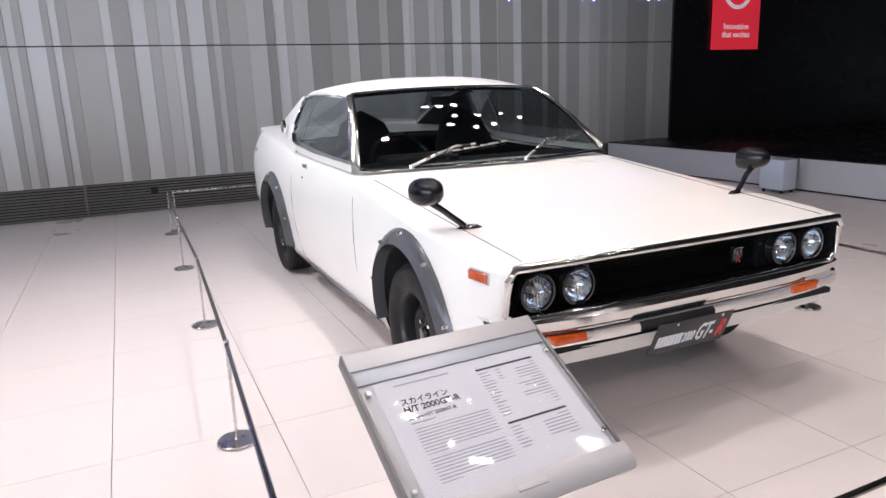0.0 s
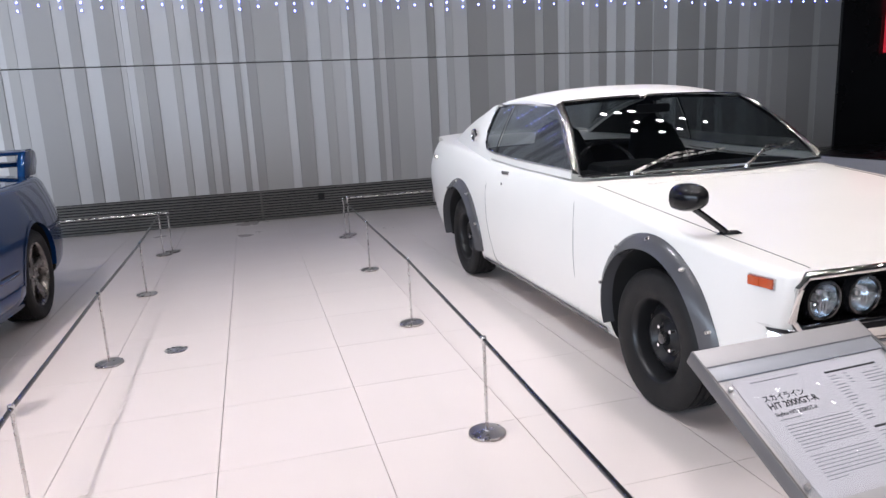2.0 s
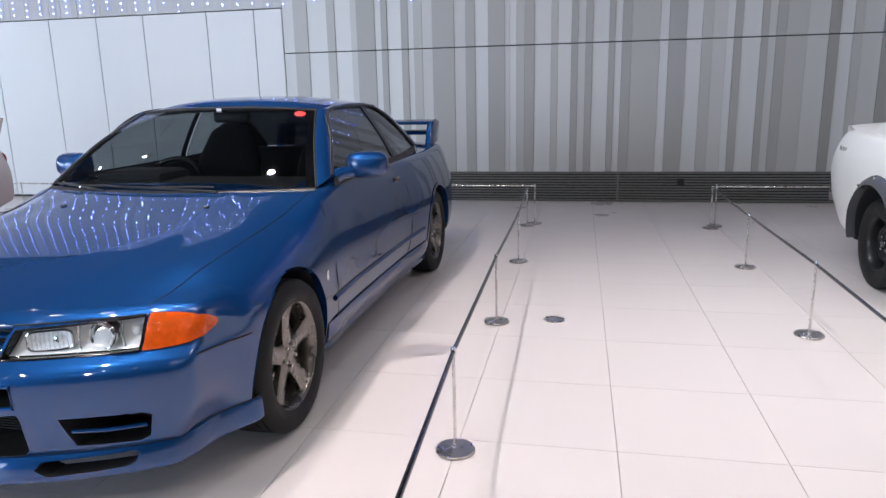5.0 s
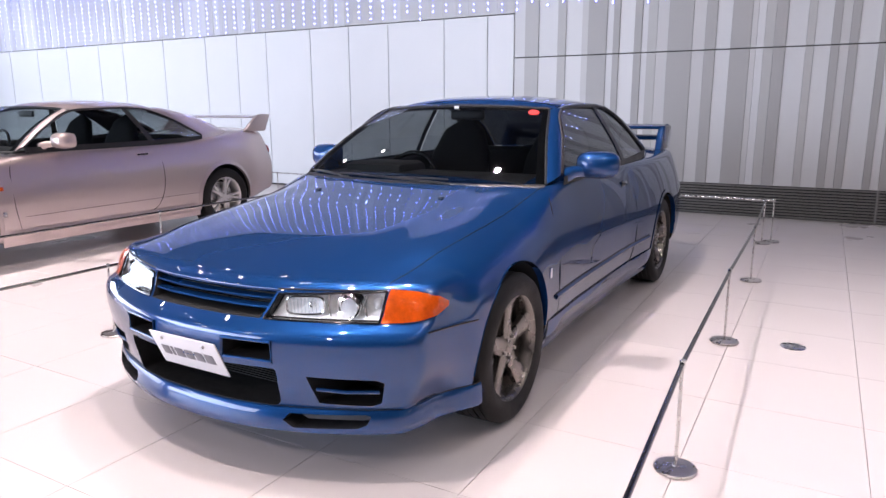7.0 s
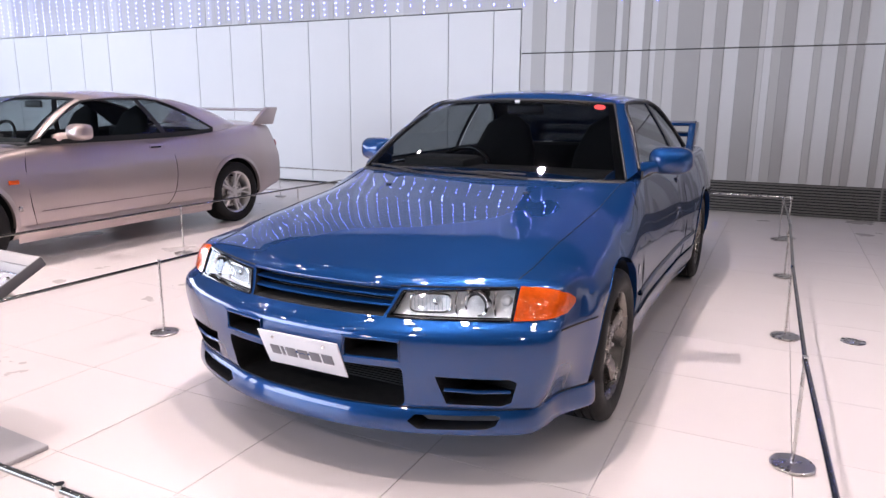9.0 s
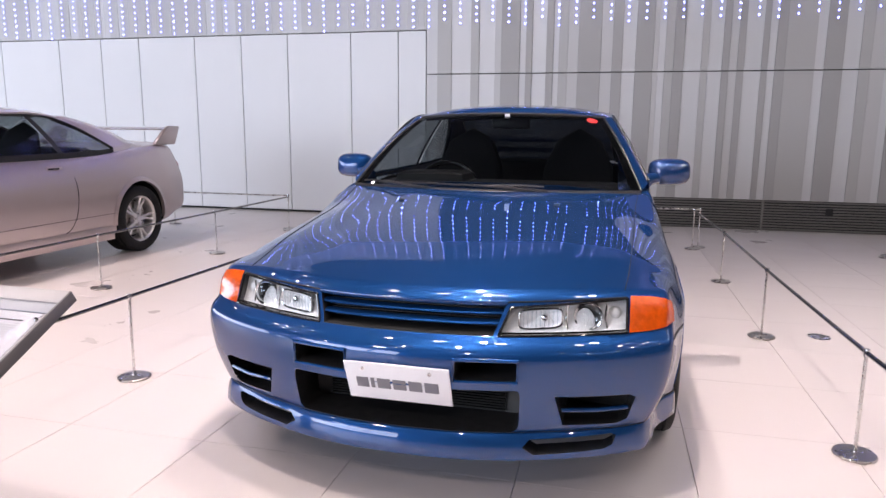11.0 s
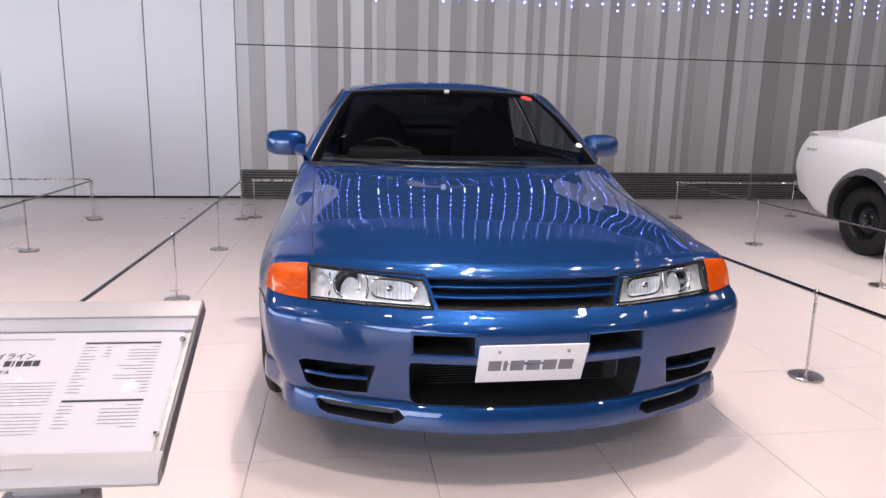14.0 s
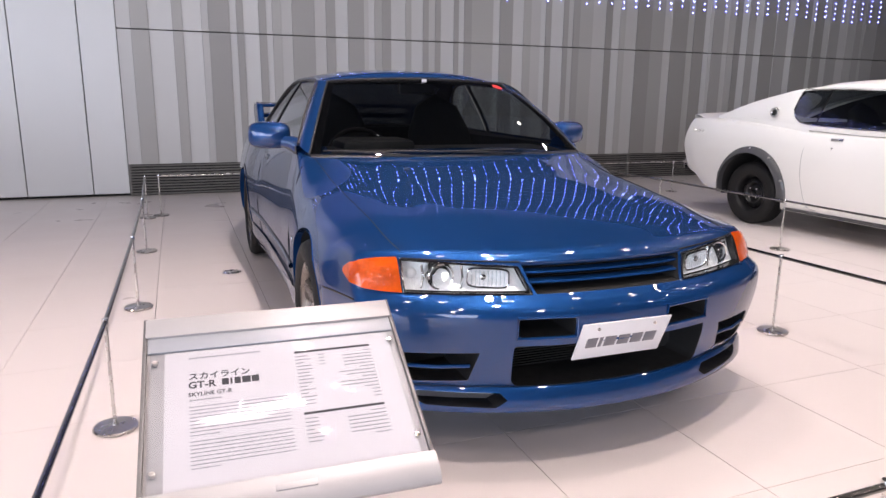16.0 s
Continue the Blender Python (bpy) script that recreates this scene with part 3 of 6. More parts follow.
def prism(poly, v0, v1, axis="y", bevel=0.0):
    """A solid with the outline poly, (u, z) rows pushed along y, or (v, z) rows along x, or (u, v) rows along z."""
    bm = bmesh.new()

    def P(p, d):
        return {"y": (p[0], d, p[1]), "x": (d, p[0], p[1]), "z": (p[0], p[1], d)}[axis]
    a = [bm.verts.new(P(p, v0)) for p in poly]
    b = [bm.verts.new(P(p, v1)) for p in poly]
    bm.faces.new(a)
    bm.faces.new(b[::-1])
    n = len(poly)
    for i in range(n):
        bm.faces.new((a[i], b[i], b[(i + 1) % n], a[(i + 1) % n]))
    bmesh.ops.recalc_face_normals(bm, faces=bm.faces[:])
    if bevel:
        bmesh.ops.bevel(bm, geom=bm.edges[:], offset=bevel, segments=2, profile=0.5, affect="EDGES")
    return bm


def carve(bm, paint, cutters, sharp=32):
    """Takes the cutters, (bmesh, material) rows, out of a closed mesh; the cut faces keep their cutter's material."""
    me = bpy.data.meshes.new("body")
    bm.to_mesh(me)
    bm.free()
    me.materials.append(paint)
    ob = bpy.data.objects.new("body", me)
    scene.collection.objects.link(ob)
    tools = []
    for cb, cm in cutters:
        cme = bpy.data.meshes.new("cut")
        cb.to_mesh(cme)
        cb.free()
        cme.materials.append(cm)
        co = bpy.data.objects.new("cut", cme)
        scene.collection.objects.link(co)
        tools.append(co)
        md = ob.modifiers.new("cut", "BOOLEAN")
        md.object, md.operation, md.solver, md.material_mode = co, "DIFFERENCE", "EXACT", "TRANSFER"
    bpy.context.view_layer.update()
    out = bpy.data.meshes.new_from_object(ob.evaluated_get(bpy.context.evaluated_depsgraph_get()))
    for co in tools:
        bpy.data.objects.remove(co)
    bpy.data.objects.remove(ob)
    out.polygons.foreach_set("use_smooth", [True] * len(out.polygons))
    out.set_sharp_from_angle(angle=radians(sharp))
    return out


def patch(f, ns, nt, thick=0.0):
    """A sheet f(s, t), s and t from 0 to 1; thick pushes a back side behind it."""
    bm = bmesh.new()
    g = [[bm.verts.new(f(i / ns, j / nt)) for j in range(nt + 1)] for i in range(ns + 1)]
    for i in range(ns):
        for j in range(nt):
            bm.faces.new((g[i][j], g[i + 1][j], g[i + 1][j + 1], g[i][j + 1]))
    bmesh.ops.remove_doubles(bm, verts=bm.verts[:], dist=1e-5)
    bmesh.ops.recalc_face_normals(bm, faces=bm.faces[:])
    if thick:
        bmesh.ops.solidify(bm, geom=bm.faces[:], thickness=thick)
    return bm


def outward(bm, ref=(0, 2.3, 0.7)):
    """Turns an open sheet's faces away from the car's middle."""
    s = sum((f.calc_center_median() - Vector(ref)).dot(f.normal) * f.calc_area() for f in bm.faces)
    if s < 0:
        bmesh.ops.reverse_faces(bm, faces=bm.faces[:])
    return bm


def lerp_line(pts, t):
    """A point along a line of rows by its share t of the number of steps."""
    g = t * (len(pts) - 1)
    i = min(int(g), len(pts) - 2)
    return Vector(pts[i]).lerp(Vector(pts[i + 1]), g - i)


def smooth_line(pts, n=24):
    """Catmull-Rom through the rows."""
    P = [Vector(p) for p in pts]
    out = []
    for i in range(len(P) - 1):
        p0, p1, p2, p3 = P[max(i - 1, 0)], P[i], P[i + 1], P[min(i + 2, len(P) - 1)]
        m = max(2, n // (len(P) - 1))
        for k in range(m):
            t = k / m
            out.append(0.5 * ((2 * p1) + (p2 - p0) * t + (2 * p0 - 5 * p1 + 4 * p2 - p3) * t * t + (3 * p1 - p0 - 3 * p2 + p3) * t ** 3))
    return out + [P[-1]]


def top_line(body, rows, s, lift, n=60):
    """A line over the top of a body through (u, v) rows."""
    return [body.top(s * q.x, q.y, lift) for q in smooth_line([(u, v, 0) for u, v in rows], n)]


def seam(points, parent, r=0.0022, name="panel_gap", material=None):
    return part(name, tube(points, r, 6), material or SEAMM, parent)


def arch_lip(body, v, z, r, a0, a1, s, width, out, n=40, lip=0.02):
    """A band round a wheel opening that stands proud of the side."""
    def f(i, j):
        a = radians(a0 + (a1 - a0) * i)
        rr = r + width * j
        p = body.side(v + rr * math.cos(a), z + rr * math.sin(a), s)
        bulge = out * math.sin(math.pi * min(1, 0.15 + 0.85 * (1 - j))) if out > 0.01 else out
        if out > 0.01:
            bulge = out * (1 - j) ** 0.6
        return Vector((p.x + s * (bulge + 0.001), v + rr * math.cos(a), z + rr * math.sin(a)))
    return patch(f, n, 6, 0.0)


def arch_flange(body, v, z, r, a0, a1, s, out, depth, n=40):
    """The inner edge of the band, turned in towards the wheel."""
    def f(i, j):
        a = radians(a0 + (a1 - a0) * i)
        p = body.side(v + r * math.cos(a), z + r * math.sin(a), s)
        return Vector((p.x + s * (out + 0.001 - depth * j), v + r * math.cos(a), z + r * math.sin(a)))
    return patch(f, n, 2)


def tyre(parent, R, rim, width, s, tread=True):
    h = width / 2
    prof = [(rim - 0.004, -h * 0.86), (rim + 0.012, -h * 0.95), (rim + 0.4 * (R - rim), -h), (R - 0.03, -h * 0.97), (R - 0.012, -h * 0.9), (R - 0.002, -h * 0.74)]
    for k in range(-2, 3):
        y = k * h * 0.3
        prof += [(R, y - 0.012), (R, y - 0.004), (R - 0.006, y - 0.003), (R - 0.006, y + 0.003), (R, y + 0.004), (R, y + 0.012)]
    prof += [(R - 0.002, h * 0.74), (R - 0.012, h * 0.9), (R - 0.03, h * 0.97), (rim + 0.4 * (R - rim), h), (rim + 0.012, h * 0.95), (rim - 0.004, h * 0.86)]
    return part("tyre", lathe(prof, 56, "x"), RUBBER, parent, "black treaded tyre")


def spoke_rim(parent, R, s, style, material, width):
    """A rim whose face looks to the side s (+1 or -1 along x)."""
    h = width / 2 * 0.86
    f = s
    barrel = [(R, f * h), (R - 0.004, f * (h - 0.002)), (R - 0.014, f * (h - 0.008)), (R - 0.022, f * (h - 0.03)), (R - 0.034, f * (h - 0.1)), (R - 0.02, -f * h), (R, -f * h)]
    part("rim", lathe(barrel, 56, "x"), material, parent)
    part("brake_disc", lathe([(0.045, f * (h - 0.085)), (R - 0.06, f * (h - 0.085)), (R - 0.06, f * (h - 0.11)), (0.045, f * (h - 0.11))], 40, "x"), STEEL if style != "steel" else DARKM, parent, "brake disc")
    part("wheel_back", lathe([(0, f * (h - 0.13)), (R - 0.03, f * (h - 0.13)), (R - 0.03, f * (h - 0.14)), (0, f * (h - 0.14))], 32, "x"), DARKM, parent)
    if style == "steel":
        prof = [(0, f * (h - 0.055)), (0.028, f * (h - 0.053)), (0.034, f * (h - 0.06)), (0.075, f * (h - 0.075)), (0.088, f * (h - 0.06)), (0.105, f * (h - 0.047)), (0.118, f * (h - 0.052)), (0.14, f * (h - 0.075)), (R - 0.03, f * (h - 0.085))]
        part("disc", lathe(prof, 48, "x"), material, parent, "black pressed steel wheel disc")
        for k in range(12):
            a = 2 * math.pi * k / 12
            part("slot", lathe([(0, f * (h - 0.062)), (0.011, f * (h - 0.062)), (0.011, f * (h - 0.075)), (0, f * (h - 0.075))], 10, "x", at=(0, 0.129 * math.cos(a), 0.129 * math.sin(a))), DARKM, parent)
        for k in range(4):
            a = 2 * math.pi * (k + 0.5) / 4
            part("nut", lathe([(0, f * (h - 0.045)), (0.009, f * (h - 0.045)), (0.009, f * (h - 0.07))], 6, "x", at=(0, 0.057 * math.cos(a), 0.057 * math.sin(a))), CHROME, parent)
        part("hub_cap", lathe([(0, f * (h - 0.03)), (0.022, f * (h - 0.032)), (0.03, f * (h - 0.045)), (0.031, f * (h - 0.06))], 24, "x"), GLOSSB, parent)
        return
    hub = [(0, f * (h - 0.022)), (0.026, f * (h - 0.022)), (0.03, f * (h - 0.027)), (0.062, f * (h - 0.03)), (0.068, f * (h - 0.038)), (0.068, f * (h - 0.07)), (0, f * (h - 0.07))]
    part("hub", lathe(hub, 40, "x"), material, parent)
    for k in range(5):
        base = 2 * math.pi * k / 5 + (0.31 if style == "five" else 0.0)
        for off in ((0.0,) if style == "five" else (-0.15, 0.15)):
            bm = bmesh.new()
            rows = []
            steps = 7
            for i in range(steps + 1):
                t = i / steps
                rr = 0.045 + (R - 0.02 - 0.045) * t
                w = (0.042 - 0.010 * math.sin(math.pi * t) + 0.010 * t ** 3) if style == "five" else (0.014 - 0.002 * t)
                dep = h - 0.028 - 0.004 * math.sin(math.pi * t) + (0.012 * t ** 2)
                ang = base + off * (0.55 + 0.45 * t)
                c, sn = math.cos(ang), math.sin(ang)
                sec = []
                for x, q in ((dep - 0.030, -1.0), (dep - 0.006, -1.0), (dep, -0.6), (dep + (0.0 if style == "five" else 0.001), 0.0), (dep, 0.6), (dep - 0.006, 1.0), (dep - 0.030, 1.0)):
                    sec.append(bm.verts.new((f * x, rr * c - q * w * sn, rr * sn + q * w * c)))
                rows.append(sec)
            for a, b in zip(rows, rows[1:]):
                for i in range(6):
                    bm.faces.new((a[i], a[i + 1], b[i + 1], b[i]))
            bmesh.ops.recalc_face_normals(bm, faces=bm.faces[:])
            outward(bm, (-f * 0.3, 0, 0))
            part("spoke", bm, material, parent)
    for k in range(5):
        a = 2 * math.pi * k / 5 + (0.31 + math.pi / 5 if style == "five" else 0.63)
        part("nut", lathe([(0, f * (h - 0.018)), (0.007, f * (h - 0.018)), (0.0085, f * (h - 0.024)), (0.0085, f * (h - 0.032)), (0, f * (h - 0.032))], 8, "x", at=(0, 0.046 * math.cos(a), 0.046 * math.sin(a))), STEEL, parent)


def wheel(car, u, v, z, R, rim, width, s, style, material, steer=0.0):
    w = new("wheel")
    w.parent = car
    w.location = (u, v, z)
    w.rotation_euler = (0, 0, radians(steer))
    tyre(w, R, rim, width, s)
    spoke_rim(w, rim, s, style, material, width)
    return w


def seat(car, u, v, z):
    bm = bmesh.new()
    box(bm, u - 0.24, u + 0.24, v - 0.24, v + 0.26, z - 0.12, z + 0.06, 0.05, 3)
    part("seat_cushion", bm, CABIN, car)

    def f(i, j):
        a = 2 * math.pi * i
        t = j
        w = 0.25 - 0.05 * t - (0.09 * max(0, t - 0.62) / 0.38)
        d = 0.075 - 0.025 * t
        q = max(0.02, 1 - max(0, t - 0.9) / 0.1 * 0.97)
        x = math.copysign(abs(math.cos(a)) ** 0.6, math.cos(a)) * w * q
        y = math.copysign(abs(math.sin(a)) ** 0.6, math.sin(a)) * d * q
        return Vector((u + x, v + 0.24 + 0.2 * t + y - 0.03 * (abs(x) / w) ** 3 * (1 - t), z + 0.02 + 0.66 * t))
    part("seat_back", outward(patch(f, 28, 16), (u, v + 0.34, z + 0.3)), CABIN, car)


def steering(car, u, v, z, tilt=25):
    m = Matrix.Translation((u, v, z)) @ Matrix.Rotation(radians(-tilt), 4, "X")
    pts = [(0.185 * math.cos(2 * math.pi * i / 36), 0, 0.185 * math.sin(2 * math.pi * i / 36)) for i in range(37)]
    o = part("steering_wheel", tube(pts, 0.0145, 10, caps=False), GLOSSB, car, "black leather steering wheel")
    o.matrix_local = m
    bm = boxes((-0.07, 0.07, -0.03, 0.02, -0.05, 0.05), (-0.18, 0.18, -0.012, 0.012, -0.02, 0.015), bevel=0.008)
    part("steering_boss", bm, PLASTIC, car).matrix_local = m


def wiper(car, a, b, glassf, blade, material):
    """An arm from a to b and a blade across b, both just over the glass."""
    part("wiper_arm", tube(smooth_line([a, ((a[0] + b[0]) / 2, (a[1] + b[1]) / 2 - 0.012, (a[2] + b[2]) / 2 + 0.02), b], 10), [0.008] * 3 + [0.006] * 8, 8), material, car)
    part("wiper_blade", tube(blade, 0.006, 6), material, car)


class Cabin:
    """Roof, pillars and glass over the body."""

    def __init__(self, ws_bot, ws_top, roof_z, roof_w, rw_top, rw_bot, side, roof_drop=0.05):
        self.wb, self.wt, self.rz, self.rw, self.rt, self.rb, self.side_u, self.drop = ws_bot, ws_top, roof_z, roof_w, rw_top, rw_bot, side, roof_drop

    # each end line: (half width, v at the middle, extra v at the corner, z at the middle, z drop at the corner)
    def end(self, e, s):
        w, v, dv, z, dz = e
        return Vector((s * w, v + dv * s * s, z - dz * abs(s) ** 2.2))

    def windscreen(self, s, t):
        s = 2 * s - 1
        p = self.end(self.wb, s).lerp(self.end(self.wt, s), t)
        n = 0.03 * math.sin(math.pi * t)
        return p + Vector((0, -n * 0.6, n * 0.8))

    def rear_window(self, s, t):
        s = 2 * s - 1
        p = self.end(self.rt, s).lerp(self.end(self.rb, s), t)
        n = 0.035 * math.sin(math.pi * t)
        return p + Vector((0, n * 0.5, n * 0.8))

    def roof(self, s, t):
        s = 2 * s - 1
        p = self.end(self.wt, s).lerp(self.end(self.rt, s), t)
        w = self.rw(t)
        z0 = p.z
        p.z = self.rz(t) - (self.drop * abs(s) ** 2.6)
        k = min(1, t / 0.12, (1 - t) / 0.12)
        k = k * k * (3 - 2 * k)
        p.z = z0 + (p.z - z0) * k
        p.x = s * w
        return p

    def glass_pane(self, bottom, top, s, inset=0.0):
        def f(i, j):
            p = lerp_line([(q[0], q[1], 0) for q in bottom], i).lerp(lerp_line([(q[0], q[1], 0) for q in top], i), j)
            return Vector((s * (self.side_u(p.x, p.y) - inset), p.x, p.y))
        return f

    def on_side(self, v, z, s, out=0.0):
        return Vector((s * (self.side_u(v, z) + out), v, z))


# ---- information stands ----
EDGE_D = mat("dark_edge", (0.14, 0.135, 0.135), 0.4, 0.3, 0.08, 9, 0.06, 500)


def info_stand(at, turn, lines, bar_word=False):
    ob = thing("information_stand", at, "tilted aluminium information stand with a printed sheet under acrylic", "information stand", "information stands")
    ob.rotation_euler = (0, 0, radians(turn))
    tilt = radians(28.5)
    # local frame of the desk: origin at its lower front edge, s to the right, d up the slope
    M = Matrix.Translation((0, -0.155, 0.519)) @ Matrix.Rotation(tilt, 4, "X")
    W, D = 0.25, 0.405

    def slab(name, rows, m, label="", bevel=0.002):
        o = part(name, boxes(*rows, bevel=bevel), m, ob, label)
        o.matrix_local = M
        return o
    slab("desk", [(-W, W, 0.0, D, -0.012, 0.0)], ALU)
    bm = bmesh.new()
    prof = [(0.010, 0.0), (0.010, 0.011), (-0.01, 0.012), (-0.034, 0.008), (-0.047, -0.004), (-0.045, -0.016), (-0.03, -0.022), (0.0, -0.02)]
    ends = [[bm.verts.new((sx * (W + 0.004), d, h)) for d, h in prof] for sx in (-1, 1)]
    for i in range(len(prof)):
        j = (i + 1) % len(prof)
        bm.faces.new((ends[0][i], ends[0][j], ends[1][j], ends[1][i]))
    bm.faces.new(ends[0])
    bm.faces.new(ends[1][::-1])
    bmesh.ops.recalc_face_normals(bm, faces=bm.faces[:])
    part("lower_lip", bm, ALU, ob, "rounded aluminium lip", angle=50).matrix_local = M
    slab("upper_band", [(-W, W, D - 0.046, D + 0.004, 0.0, 0.009)], ALU, "wide aluminium band")
    slab("band_step", [(-W + 0.004, W - 0.004, D - 0.085, D - 0.046, 0.0, 0.005)], ALU_P, "pale grey step under the band")
    for sx in (-1, 1):
        slab("side_edge", [(sx * W - 0.004, sx * W + 0.004, -0.02, D + 0.006, -0.028, 0.008)], EDGE_D)
    slab("paper", [(-0.214, 0.231, 0.014, 0.318, 0.001, 0.0018)], PAPER, "white printed sheet", 0)
    ac = slab("acrylic_sheet", [(-0.240, 0.240, 0.011, 0.319, 0.006, 0.009)], ACRYLIC, "clear acrylic cover", 0.0008)
    ac.visible_shadow = False
    for sx in (-0.231, 0.231):
        for d in (0.05, 0.292):
            part("screw", lathe([(0, 0.012), (0.0045, 0.0115), (0.006, 0.008), (0.006, 0.004)], 14, at=(sx, d, 0)), STEEL, ob).matrix_local = M
    z = 0.002

    def line(tx, s, d, size, m=INK, **kw):
        text_part("print", tx, size, m, ob, M @ Matrix.Translation((s, d, z)), depth=0.0001, **kw)
    line(lines[0], -0.172, 0.247, 0.0192, bold=0.0004)
    line(lines[1], -0.172, 0.226, 0.0218, bold=0.0006)
    line(lines[2], -0.172, 0.207, 0.0125, INK, bold=0.0003)
    rows, dark = [], []
    for k in range(22):
        rows.append((-0.17 + 0.0062 * k, -0.1655 + 0.0062 * k, 0.298, 0.3015))
    for k in range(9):
        rows.append((-0.17 + 0.0065 * k, -0.1655 + 0.0065 * k, 0.196, 0.199))
    if bar_word:
        dark += [(-0.172 + 0.061 + 0.0155 * k, -0.172 + 0.061 + 0.0155 * k + w, 0.226, 0.2415) for k, w in ((0, 0.0128), (1, 0.0036), (1.5, 0.0115), (2.4, 0.016), (3.55, 0.014))]
    r = random.Random(5)
    for i in range(17):
        d = 0.181 - i * 0.0078 - (0.005 if i > 8 else 0)
        w = 0.178 if i not in (8, 16) else 0.05
        x = -0.17
        while x < -0.17 + w:
            step = r.uniform(0.012, 0.04)
            rows.append((x, min(x + step, -0.17 + w), d + r.uniform(0, 0.0004), d + 0.0019))
            x += step + 0.0016
    for d0, n in ((0.284, 15), (0.132, 7)):
        dark.append((0.032, 0.187, d0, d0 + 0.0055))
        for i in range(n):
            d = d0 - 0.010 - i * 0.0085
            rows.append((0.032, 0.032 + r.choice((0.015, 0.025, 0.03)), d, d + 0.002))
            rows.append((0.187 - r.choice((0.015, 0.03, 0.06, 0.075)), 0.187, d, d + 0.002))
            if i < 4 and n == 15:
                rows.append((0.078, 0.090, d, d + 0.002))
    for name, rr, m in (("print_bars", rows, INK_G), ("print_bars", dark, INK)):
        bm = bmesh.new()
        for a, b, c, d in rr:
            box(bm, a, b, c, d, z, z + 0.0002)
        part(name, bm, m, ob, "lines of small print", smooth=False).matrix_local = M
    # plain embossed bar on the lip where the maker's mark stands
    part("embossed_bar", boxes((-0.035, 0.035, -0.02, -0.008, 0.010, 0.0128), bevel=0.0004), ALU, ob).matrix_local = M
    part("column", boxes((-0.09, 0.09, -0.075, -0.02, 0.02, 0.40), bevel=0.01), ALU, ob, "flat aluminium column")
    part("bracket", boxes((-0.065, 0.065, -0.062, -0.03, 0.39, 0.56), bevel=0.004), ALU, ob)
    part("foot", boxes((-0.22, 0.22, -0.17, 0.17, 0.0, 0.02), bevel=0.006), ALU, ob, "flat aluminium foot plate")
    return ob


info_stand((1.02, 1.35, 0), 3, ("スカイライン", "H/T 2000GT-R", "Skyline H/T 2000GT-R"))
info_stand((-3.677, 1.374, 0), -2.3, ("スカイライン", "GT-R", "SKYLINE GT-R"), True)


